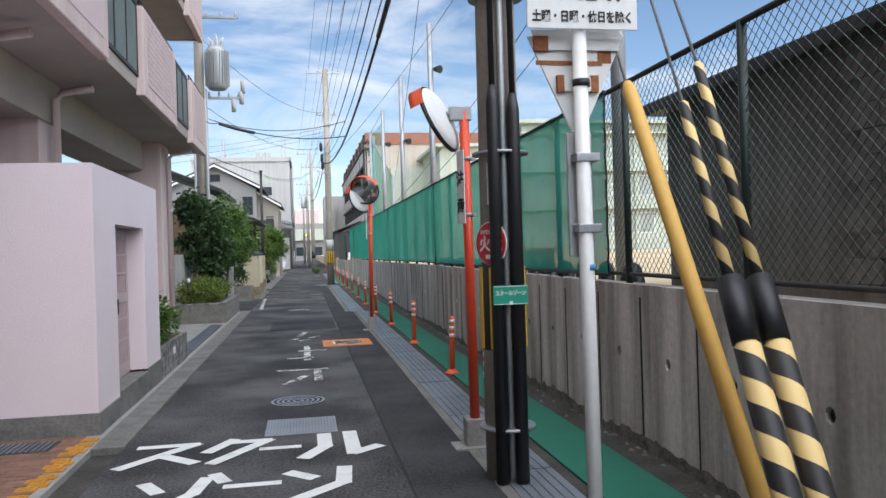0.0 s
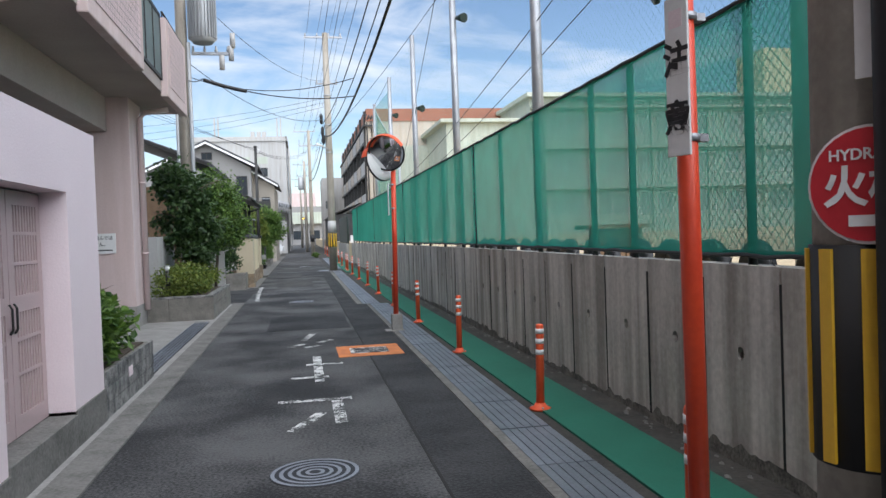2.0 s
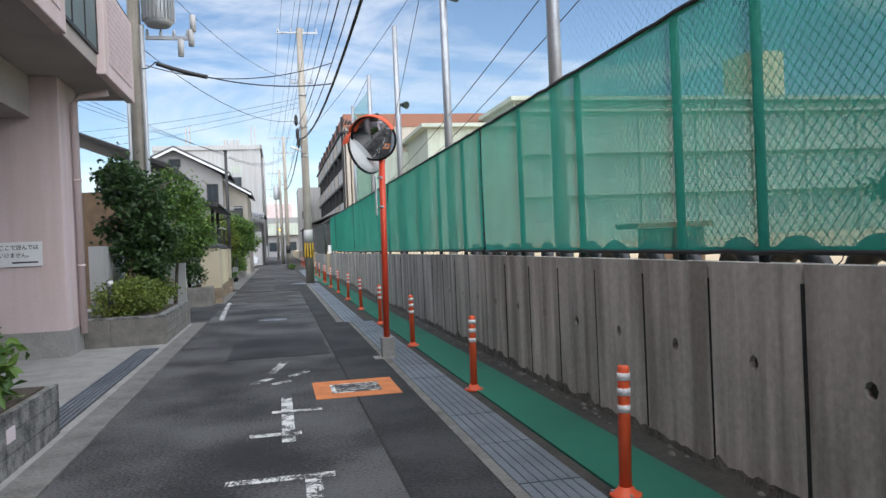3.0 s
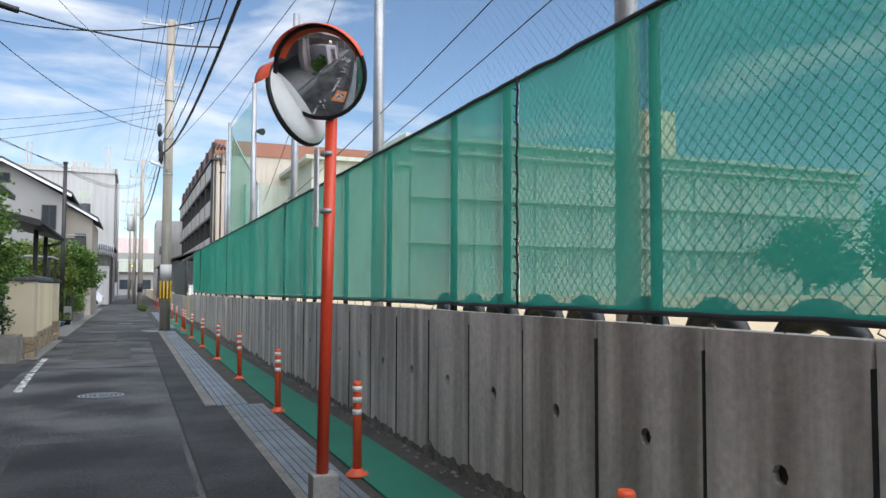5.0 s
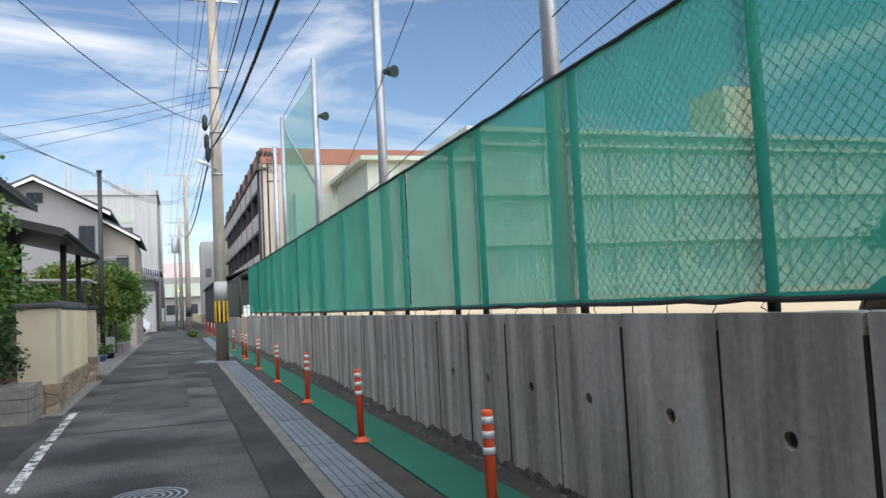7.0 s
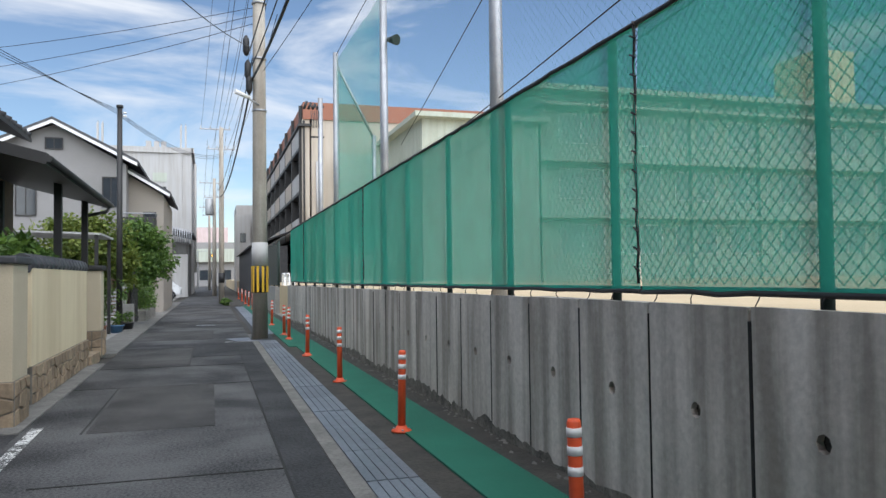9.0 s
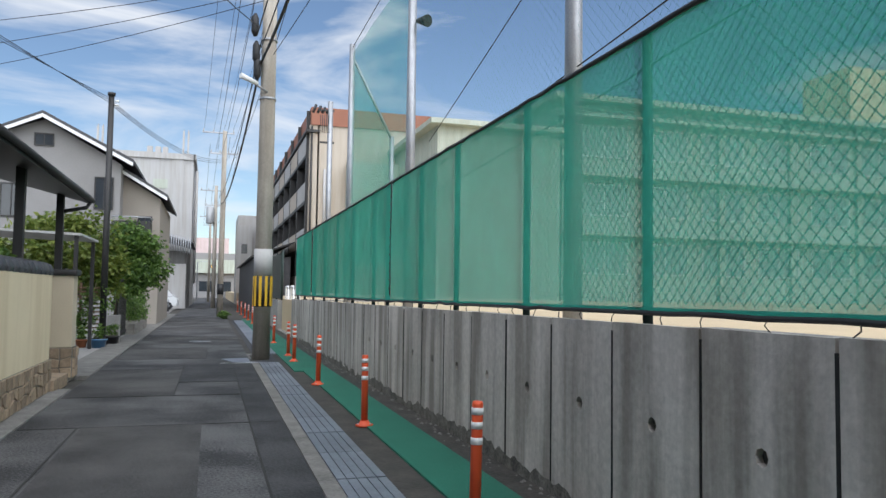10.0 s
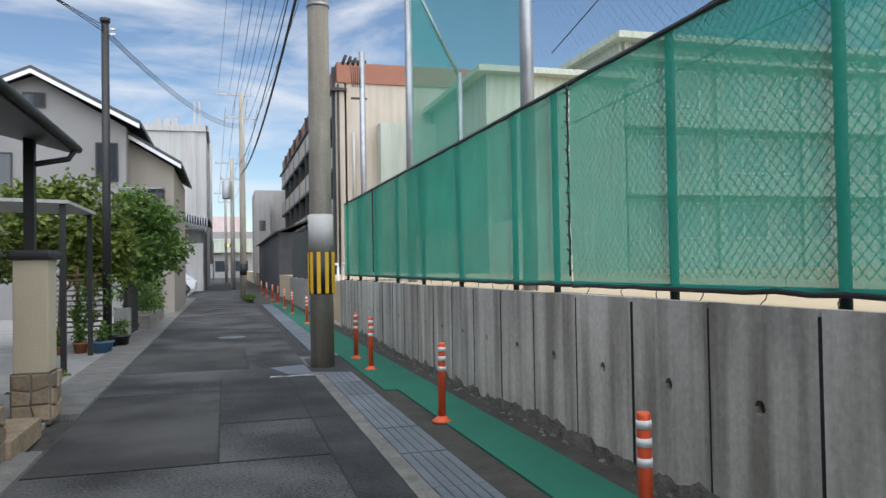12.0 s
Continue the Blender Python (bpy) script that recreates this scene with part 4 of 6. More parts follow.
cable("telephone_cable", "thick black bundled cable slung between poles", [((1.40, 4.38, 6.4), (1.05, 39.2, 6.4), 1.25, 0.028), ((1.05, 39.2, 6.4), (0.6, 67.8, 6.4), 0.7, 0.028), ((1.40, 4.38, 6.7), (1.05, 39.2, 6.75), 1.1, 0.012), ((1.3, 4.38, 6.9), (0.95, 39.2, 7.0), 0.95, 0.014), ((1.05, 39.2, 6.9), (0.5, 67.8, 6.8), 0.6, 0.014)])
part("sleeve", rod(wire_run((1.385, 5.0, 6.31), (1.32, 12.5, 5.54), 0.06, 0)[0], 0.045, 8), BLACK, bpy.data.objects["telephone_cable"], "thick black cable sleeve")
cable("power_line", "thin high voltage wires along the street", [((1.54 + o, 4.38, 10.55), (1.12 + o, 39.25, 11.3), 0.35, 0.007) for o in (-0.75, -0.25, 0.3, 0.75)] + [((1.12 + o, 39.25, 11.3), (0.33 + o, 67.8, 10.7), 0.5, 0.007) for o in (-0.8, -0.25, 0.3, 0.8)])
cable("power_line", "thin low voltage wires along the street", [((1.54 + o, 4.38, 9.5 - 0.2 * k), (1.22 + o, 39.25, 9.0 - 0.3 * k), 0.45, 0.009) for k, o in enumerate((-0.5, -0.2, 0.2))] + [((1.22 + o, 39.25, 9.0 - 0.3 * k), (0.68 + o, 67.8, 9.4 - 0.2 * k), 0.5, 0.009) for k, o in enumerate((-0.5, -0.2, 0.2, 0.45))])
cable("power_line", "thin wires on the far street poles", [((0.68 + o, 67.8, 10.6 - abs(o)), (0.35 + o, 86, 9.5 - abs(o)), 0.3, 0.01) for o in (-0.8, -0.3, 0.3, 0.8)] + [((0.35 + o, 86, 9.5 - abs(o)), (-0.1 + o, 118, 10.3 - abs(o)), 0.5, 0.012) for o in (-0.8, -0.3, 0.3, 0.8)])
cable("service_drop", "black service cables crossing the lane to a pole", [((-3.1, 24.1, 6.0), (-2.4, 21.2, 5.45), 0.05, 0.014), ((-2.4, 21.2, 5.45), (1.2, 21.8, 5.15), 0.22, 0.014), ((-3.1, 24.1, 6.1), (1.2, 21.8, 5.6), 0.35, 0.011), ((-3.1, 24.2, 8.6), (1.0, 39.2, 9.0), 0.6, 0.008), ((-3.1, 24.2, 6.5), (1.0, 39.2, 7.2), 0.6, 0.01)])
part("sleeve", rod(wire_run((-2.38, 21.2, 5.43), (-1.4, 21.36, 5.19), 0.02, 0)[0], 0.045, 8), BLACK, bpy.data.objects["service_drop"], "thick black sleeve")
cable("service_drop", "thin service wires to the houses", [((-2.42, 43.3, 6.3 - 0.06 * k), (-16, 16 - 2 * k, 9.5 + 0.5 * k), 0.4, 0.008) for k in range(3)] + [((-2.42, 43.3, 6.25 - 0.05 * k), (0.6, 67.8, 9.0 - 0.1 * k), 0.5, 0.009) for k in range(3)] + [((1.1, 39.2, 8.2 - 0.2 * k), (-20, 50 + 4 * k, 8.4), 0.7, 0.008) for k in range(3)])
cable("service_drop", "thin wires over the playground", [((1.3, 39.2, 6.6), (4.0, 15.3, 8.2), 0.4, 0.008), ((4.0, 44.7, 3.6), (4.0, 8.1, 6.3), 0.7, 0.009), ((4.1, 44.7, 3.2), (4.1, 8.1, 5.6), 0.6, 0.008), ((1.7, 4.38, 9.6), (4.4, 37.5, 4.6), 0.4, 0.008)])

# guy wires with guards
guys = thing("guy_wire", (1.45, 1.0, 0), "guy wires in black and yellow spiral guards", "guy wire")


def guard(name, a, b, r, material, label, seg=14):
    a, b = Vector(a), Vector(b)
    ln = (b - a).length
    ob = link(name, rod([(0, 0, 0), (0, 0, ln * 0.985), (0, 0, ln)], [r, r, r * 0.6], seg), material)
    ob.matrix_basis = Matrix.Translation(a - Vector(guys.location)) @ (b - a).to_track_quat("Z", "Y").to_matrix().to_4x4()
    ob.parent = guys
    return tagged(ob, label)


def on_guy(a, s, top):
    a = Vector(a)
    return a + (Vector(top) - a) * s


for ax, zt in ((1.40, 2.24), (1.51, 2.42)):
    a, top = Vector((ax, 0.87, 0)), Vector((ax + 0.375, 4.12, 6.0))

    def up(z, a=a, top=top):
        return a + (top - a) * (z / 6.0)
    guard("thick_guard", up(0), up(1.36), 0.044, SPIRAL, "black and yellow spiral guard")
    guard("collar", up(1.35), up(1.56), 0.046, BLACK, "black rubber collar")
    guard("thin_guard", up(1.55), up(zt), 0.021, SPIRAL, "slim black and yellow guard")
    guard("wire", up(zt - 0.02), (1.60, 4.80, 7.4), 0.007, STEEL, "steel wire", 6)
guard("yellow_guard", (1.53, 1.12, 0), (1.685, 2.92, 2.5), 0.036, YELLOW, "plain yellow plastic guard")
guard("wire", (1.685, 2.92, 2.48), (1.56, 4.78, 6.2), 0.007, STEEL, "", 6)

# road sign on a white pole
rs = thing("road_sign", (1.22, 2.28, 0), "white sign pole with rusty triangular sign and notice plate", "road sign")
part("pole", rod([(1.22, 2.28, -0.02), (1.20, 2.28, 2.72)], 0.0302, 16), WHITE, rs, "white painted steel pole")
part("blue_band", rod([(1.214, 2.28, 1.585), (1.214, 2.28, 1.61)], 0.0312, 16), BLUE, rs)
tri = bmesh.new()
tv = [Vector((0.985, 2.33, 2.585)), Vector((1.435, 2.33, 2.60)), Vector((1.205, 2.33, 2.11))]
ff = tri.faces.new([tri.verts.new(v) for v in tv])
ex = bmesh.ops.extrude_face_region(tri, geom=[ff])
bmesh.ops.translate(tri, verts=[v for v in ex["geom"] if isinstance(v, bmesh.types.BMVert)], vec=(0, 0.012, 0))
bmesh.ops.bevel(tri, geom=[e for e in tri.edges if abs(e.verts[0].co.y - e.verts[1].co.y) > 0.005], offset=0.03, segments=3, affect="EDGES")
part("triangle", tri, WHITE, rs, "white back of a triangular sign")
part("rust_rail", boxes((1.03, 2.312, 2.50, 1.39, 2.329, 2.55), (1.12, 2.312, 2.33, 1.29, 2.329, 2.39)), WHITE, rs, "stiffening rails")
part("rust_stain", boxes((1.02, 2.31, 2.495, 1.08, 2.3285, 2.556), (1.3, 2.3275, 2.45, 1.36, 2.3288, 2.5), (1.115, 2.309, 2.325, 1.145, 2.3286, 2.395), (1.262, 2.309, 2.325, 1.295, 2.3286, 2.395), (1.03, 2.326, 2.44, 1.32, 2.3289, 2.458)), RUST, rs, "rust on the rails")
part("band", rod([(1.207, 2.28, 2.34), (1.207, 2.28, 2.37)], 0.036, 12), DARK, rs)
pp = part("notice_plate", boxes((0.97, 2.235, 2.565, 1.44, 2.245, 2.80), bevel=0.004), WHITE, rs, "white notice plate with times")
lettering("notice_text", "7-9 12-17", 0.085, pose(-0.015, -0.0475, 2.71, 90), INK, rs, 0.003, width=0.38)
lettering("notice_text", "土曜・日曜・休日を除く", 0.05, pose(-0.015, -0.0475, 2.612, 90), INK, rs, 0.0015, width=0.43)
part("side_board", boxes((1.15, 2.318, 1.64, 1.26, 2.33, 2.16), bevel=0.01), GREY_SIGN, rs, "grey back of a narrow sign")
for z in (1.74, 2.03):
    part("clamp", boxes((1.165, 2.245, z, 1.265, 2.318, z + 0.035), bevel=0.004), STEEL, rs)

# ---- tall ball net behind the fence ----
nety = [44.7, 37.5, 30.1, 22.7, 15.5, 8.2]
net = thing("ball_net", (4.0, 26, 1.15), "tall steel posts with green ball netting", "net", kind="structure")
for py in nety:
    part("net_post", rod([(4.0, py, 1.1), (4.0, py, 8.85)], [0.11, 0.085], 14), STEEL, net, "galvanised net post")
part("net_post", rod([(5.3, 44.9, 1.1), (5.3, 44.9, 6.2)], 0.07, 12), STEEL, net)
part("brace", rod([(4.0, 44.7, 8.5), (5.3, 44.9, 6.1)], 0.045, 10), STEEL, net, "sloping brace pipe")
part("brace", rod([(4.0, 44.7, 8.75), (4.0, 37.5, 8.8)], 0.012, 6), DARK, net)
nv, nf = [], []
for s in (1, -1):
    for i in range(int((44.7 - 8.2 + 5.7) / 0.13)):
        a = 8.2 - 5.7 + i * 0.13
        y0, z0, y1, z1 = (a, 3.0, a + 5.7, 8.7) if s == 1 else (a, 8.7, a + 5.7, 3.0)
        if y0 < 8.2:
            z0 += s * (8.2 - y0)
            y0 = 8.2
        if y1 > 44.7:
            z1 -= s * (y1 - 44.7)
            y1 = 44.7
        k = len(nv)
        r = 0.002
        nv += [(0, y0 - 26, z0 - 1.15 - r), (0, y0 - 26, z0 - 1.15 + r), (0, y1 - 26, z1 - 1.15 + r), (0, y1 - 26, z1 - 1.15 - r)]
        nf.append((k, k + 1, k + 2, k + 3))
mesh_net = new("netting", flat_mesh("netting", nv, nf, NETTHIN))
mesh_net.parent = net
mesh_net["kind"] = "stuff"


def sheet(name, quad, sag, seed):
    """A net panel between four corners that bellies a little."""
    a, b, c, d = (Vector(q) for q in quad)
    verts, faces, n = [], [], 14
    o = origin(net)
    nrm = (b - a).cross(d - a).normalized()
    for i in range(n + 1):
        for j in range(n + 1):
            u, v = i / n, j / n
            p = a.lerp(b, u).lerp(d.lerp(c, u), v) + nrm * (sag * math.sin(math.pi * u) * math.sin(math.pi * v) + 0.05 * noise.noise((u * 6, v * 3, seed)))
            verts.append(tuple(p - o))
    for i in range(n):
        for j in range(n):
            k = i * (n + 1) + j
            faces.append((k, k + n + 1, k + n + 2, k + 1))
    ob = new(name, flat_mesh(name, verts, faces, NET))
    ob.parent = net


sheet("net_panel", ((4.02, 44.6, 2.2), (4.02, 37.6, 2.2), (4.02, 37.6, 8.3), (4.02, 44.6, 8.6)), 0.15, 1)
sheet("net_panel", ((4.0, 44.75, 2.2), (5.3, 44.9, 2.2), (5.3, 44.9, 6.1), (4.0, 44.75, 8.4)), 0.1, 2)
for py, z in ((37.5, 7.1), (30.1, 6.2), (22.7, 7.4)):
    part("flood_light", rod([(4.1, py - 0.05, z), (4.25, py - 0.3, z - 0.06)], [0.05, 0.13], 12), DARKGREEN, net, "small flood lamp")
mini = thing("utility_pole", (5.6, 60, 1.1), "slim steel pole with black cable ends", "utility pole", "utility poles")
part("shaft", rod([(5.6, 60, 1.1), (5.6, 60, 10.9)], 0.13, 12), STEEL, mini)
part("crossarm", boxes((5.0, 59.95, 10.4, 5.8, 60.05, 10.5), (5.1, 59.95, 8.8, 5.8, 60.05, 8.88)), DARK, mini)
for k in range(4):
    part("cable_end", rod([(4.9 + 0.22 * k, 60, 10.7 - 0.05 * k), (4.75 + 0.22 * k, 60, 10.3)], 0.07, 8), BLACK, mini)
for k in range(6):
    part("cable_end", rod([(5.1 + 0.1 * k, 59.9, 10.2), (5.15 + 0.08 * k, 59.9, 9.3)], 0.02, 6), BLACK, mini)

# half buried tyres along the playground edge
ty = thing("half_tyre", (3.35, 6.5, 1.15), "black tyre half buried in sand", "tyre", "half buried tyres")
tb = bmesh.new()
tube(tb, [(0.26 * math.cos(math.pi * i / 12), 0, 0.26 * math.sin(math.pi * i / 12)) for i in range(13)], 0.085, 10)
tt = link("tread", tb, BLACK)
tt.parent = ty
tt.rotation_euler = (0, 0, radians(78))
for i in range(1, 17):
    copy_thing(ty, pose(3.35 + 0.02 * math.sin(i * 3), 6.5 + 0.72 * i, 1.15, 0, 0, 8 * math.sin(i * 5)))

# grey shed behind the near fence
shed = thing("shed", (6.0, 1.5, 1.15), "dark grey flat-roofed shed behind the fence", "shed")
sb = boxes((4.0, -4, 1.1, 8, 6.9, 3.15))
part("wall", sb, SHED, shed)
part("roof", boxes((3.8, -4.2, 3.15, 8.2, 7.1, 3.28), bevel=0.02), DARK, shed)
block_me = mesh_of("block", boxes((0, 0, 0, 0.05, 0.385, 0.18)), SHED)
for i in range(17):
    for k in range(10):
        piece("block", block_me, shed, (3.95, -3 + 0.4 * i + 0.2 * (k % 2), 1.15 + 0.19 * k))
rack = thing("wooden_box", (3.6, 12.5, 1.15), "reddish brown wooden box by the fence", "box")
for k in range(6):
    part("slat", boxes((3.7 + 0.13 * k, 12.4, 1.15, 3.81 + 0.13 * k, 12.46, 1.6)), WOOD, rack)
part("lid", boxes((3.65, 12.35, 1.6, 4.55, 12.9, 1.66)), TERRA, rack)

# ---- pink apartment block on the left ----
booth = thing("utility_booth", (-3.5, 8.7, 0), "pink rendered refuse booth with slatted metal doors", "booth")
for d in ((-5.2, 7.1, 0.2, -2.0, 7.95, 2.62), (-5.2, 9.4, 0.2, -2.0, 10.3, 2.62), (-5.2, 7.95, 2.06, -2.0, 9.4, 2.62), (-5.2, 7.95, 0.2, -2.28, 9.4, 2.06)):
    part("wall", boxes(d), PINK, booth)

for d in ((-5.2, 7.08, -0.02, -1.985, 7.95, 0.215), (-5.2, 7.95, -0.02, -1.985, 9.4, 0.27), (-5.2, 9.4, -0.02, -1.985, 10.31, 0.3)):
    part("plinth", boxes(d, bevel=0.006), KERB, booth, "stained concrete plinth")
for k, (y0, y1) in enumerate(((7.97, 8.67), (8.68, 9.38))):
    dr = part("door", boxes((-2.24, y0, 0.28, -2.20, y0 + 0.09, 2.04), (-2.24, y1 - 0.09, 0.28, -2.20, y1, 2.04), (-2.24, y0 + 0.09, 0.28, -2.20, y1 - 0.09, 0.42), (-2.24, y0 + 0.09, 1.94, -2.20, y1 - 0.09, 2.04), (-2.24, y0 + 0.09, 1.16, -2.20, y1 - 0.09, 1.28)), PINK_DOOR, booth, "pink metal door leaf with bars")
    for i in range(9):
        yy = y0 + 0.12 + i * (y1 - y0 - 0.24) / 8
        part("bar", boxes((-2.228, yy - 0.012, 0.42, -2.206, yy + 0.012, 1.94)), PINK_DOOR, dr)
    for z in (0.7, 0.95, 1.5, 1.72):
        part("cross_bar", boxes((-2.222, y0 + 0.09, z, -2.203, y1 - 0.09, z + 0.025)), PINK_DOOR, dr)
    part("handle", rod([(-2.19, (8.63 if k == 0 else 8.72), 1.02), (-2.17, (8.63 if k == 0 else 8.72), 1.05), (-2.17, (8.63 if k == 0 else 8.72), 1.2), (-2.19, (8.63 if k == 0 else 8.72), 1.23)], 0.009, 6), DARK, dr, "dark pull handle")
part("door_backing", boxes((-2.275, 7.96, 0.28, -2.262, 9.39, 2.05)), PINK_B, booth)

apt = thing("apartment_block", (-8, 6, 0), "pink apartment block with tiled balconies over open ground floor", "apartment building")
part("upper_wall", boxes((-14, -12, 4.62, -3.9, 20.0, 16.5)), PINK_B, apt)
for fl in range(4):
    z = 4.42 + 2.95 * fl
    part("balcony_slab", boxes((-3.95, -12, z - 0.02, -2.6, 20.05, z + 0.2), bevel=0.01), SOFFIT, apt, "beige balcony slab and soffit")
    for y0, y1 in ((-6.0, 10.0), (12.3, 15.5), (17.7, 20.1)):
        pa = part("parapet", boxes((-2.62, y0, z - 0.1, -2.48, y1, z + 1.36), bevel=0.02), PINK_B, apt, "pink parapet")
        part("tile_panel", boxes((-2.50, y0 + 0.25, z + 0.12, -2.472, y1 - 0.25, z + 1.28)), PINK_T, pa, "small pink wall tiles")
        if fl == 0 and y0 > 0:
            gb = bmesh.new()
            for i in range(int((y1 - y0 - 0.5) / 0.1)):
                box(gb, -2.4725, y0 + 0.25 + 0.1 * i, z + 0.12, -2.4695, y0 + 0.25 + 0.1 * i + 0.008, z + 1.28)
            for i in range(12):
                box(gb, -2.4722, y0 + 0.25, z + 0.12 + 0.1 * i, -2.4692, y1 - 0.25, z + 0.128 + 0.1 * i)
            part("tile_joint", gb, SOFFIT, pa)
        part("parapet_rail", rod([(-2.55, y0 + 0.05, z + 1.36), (-2.55, y0 + 0.05, z + 1.47), (-2.55, y1 - 0.05, z + 1.47), (-2.55, y1 - 0.05, z + 1.36)], 0.022, 6), DARK, apt, "dark metal rail")
    for y0, y1 in ((10.0, 12.3), (15.5, 17.7)):
        part("glazed_panel", boxes((-2.60, y0 + 0.02, z + 0.27, -2.585, y1 - 0.02, z + 1.35)), ACRYL, apt, "frosted balcony panel")
        part("panel_frame", boxes((-2.62, y0, z + 0.2, -2.57, y1, z + 0.26), (-2.62, y0, z + 1.35, -2.57, y1, z + 1.42), *[(-2.62, y0 + k * (y1 - y0 - 0.04) / 3, z + 0.26, -2.57, y0 + k * (y1 - y0 - 0.04) / 3 + 0.04, z + 1.35) for k in range(4)]), DARK, apt, "dark railing frame")
    part("end_parapet", boxes((-3.95, 19.98, z - 0.05, -2.62, 20.1, z + 1.36)), PINK_B, apt)
    for y0, y1 in ((-4, -1), (2, 5), (8, 11), (14, 17)):
        part("window", boxes((-3.9, y0, z + 0.3, -3.87, y1, z + 2.3)), GLASS, apt)
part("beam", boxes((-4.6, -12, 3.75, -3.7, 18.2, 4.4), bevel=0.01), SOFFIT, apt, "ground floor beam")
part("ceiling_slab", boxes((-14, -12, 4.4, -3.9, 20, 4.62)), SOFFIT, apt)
for y0 in (-9, 1.2, 11.2):
    part("pier", boxes((-4.9, y0, 0, -3.75, y0 + 1.0, 4.4), bevel=0.015), PINK_B, apt, "pink concrete pier")
part("pier", boxes((-4.7, 18.2, 0.4, -3.3, 19.3, 4.4), bevel=0.015), PINK_B, apt, "pink concrete pier")
part("pier_base", boxes((-4.72, 18.18, 0, -3.29, 19.31, 0.42)), CONCRETE_P, apt)
part("back_wall", boxes((-14, -12, 0, -13.8, 20, 4.4), (-14, 19.8, 0, -9, 20.0, 4.4)), PINK_B, apt)
for x, y in ((-3.22, 18.85), (-3.62, 11.6), (-3.5, 8.6)):
    part("drain_pipe", rod([(x, y, 0.3), (x, y, 4.1), (x + 0.1, y - 0.05, 4.2), (x + 0.55, y - 0.1, 4.25)], 0.055, 10), PINK_B, apt, "pink rainwater pipe")
    for z in (1.4, 2.8):
        part("pipe_clip", rod([(x, y, z), (x, y, z + 0.04)], 0.066, 10), PINK_B, apt)
notice = part("notice_board", boxes((-4.28, 18.165, 1.45, -3.62, 18.18, 1.83)), WHITE, apt, "white notice: no playing here")
lettering("notice_text", "ここで遊んでは", 0.085, pose(-3.95 + 8, 18.162 - 6, 1.74, 90), INK, apt, 0.001, width=0.56)
lettering("notice_text", "いけません。", 0.085, pose(-4.0 + 8, 18.162 - 6, 1.62, 90), INK, apt, 0.001, width=0.46)
part("notice_line", boxes((-4.05, 18.162, 1.5, -3.68, 18.164, 1.525)), INK, apt)
part("door_lamp", rod([(-4.3, 18.0, 3.3), (-4.3, 17.85, 3.25)], 0.06, 10), GREY_SIGN, apt)

# parked car in the open ground floor
car = thing("parked_car", (-6.4, 21, 0), "white car parked below the apartment block", "car")
part("body", boxes((-7.2, 19.9, 0.25, -5.5, 23.6, 0.85), bevel=0.1), CARPAINT, car)
part("cabin", boxes((-7.05, 20.2, 0.85, -5.65, 22.8, 1.45), bevel=0.15), GLASS, car)
for x in (-7.1, -5.6):
    for y in (20.6, 22.9):
        part("wheel", rod([(x - 0.09, y, 0.3), (x + 0.09, y, 0.3)], 0.3, 16), BLACK, car)

# brick pavers and drain by the booth
pav = thing("brick_paving", (-3, 4, 0), "reddish brick paving beside the lane", "paving", kind="structure")
pm = mesh_of("brick", boxes((0, 0, -0.02, 0.195, 0.095, 0.014)), BRICKPAVE)
for i in range(22):
    for j in range(12):
        piece("brick", pm, pav, (-2.2 - 0.2 * j - 0.1 * (i % 2), 4.85 + 0.1 * i, random.uniform(-0.002, 0.002)))
tm = mesh_of("tactile_block", boxes((0, 0, -0.02, 0.14, 0.095, 0.02), (0.02, 0.02, 0.02, 0.12, 0.04, 0.026), (0.02, 0.06, 0.02, 0.12, 0.08, 0.026)), TACTILE)
for i in range(20):
    if i % 5 != 3:
        piece("tactile_block", tm, pav, (-2.14 + 0.05 * (i % 2), 4.9 + 0.1 * i, 0.002))
dg = thing("drain_grate", (-2.6, 6.7, 0), "dark steel drain grate in the paving", "drain")
part("frame", boxes((-3.1, 6.5, 0.0, -2.28, 6.9, 0.018)), GRATE_DK, dg)
for i in range(16):
    part("bar", boxes((-3.08 + 0.05 * i, 6.52, 0.018, -3.06 + 0.05 * i, 6.88, 0.026)), GRATE, dg)


def block_wall(t, x0, x1, y0, y1, z1, rows, material, joint):
    """A low planter wall of split blocks along the lane and across its near end."""
    part("core", boxes((x0 + 0.02, y0 + 0.02, 0, x1 - 0.02, y1, z1 - 0.02)), joint, t)
    h = z1 / rows
    w = 0.38
    me = mesh_of("block", boxes((0, 0, 0.004, 0.03, w - 0.01, h - 0.006)), material)
    mf = mesh_of("block", boxes((0, 0, 0.004, w - 0.01, 0.03, h - 0.006)), material)
    for k in range(rows):
        n = int((y1 - y0) / w)
        for i in range(n):
            piece("block", me, t, (x1 - 0.022 + random.uniform(-0.003, 0.003), y0 + (y1 - y0) * i / n, k * h), (1, (y1 - y0) / n / w, 1))
        n = max(1, int((x1 - x0) / w))
        for i in range(n):
            piece("block", mf, t, (x0 + (x1 - x0 - 0.02) * i / n, y0 - 0.008 + random.uniform(-0.003, 0.003), k * h), ((x1 - x0 - 0.02) / n / w, 1, 1))


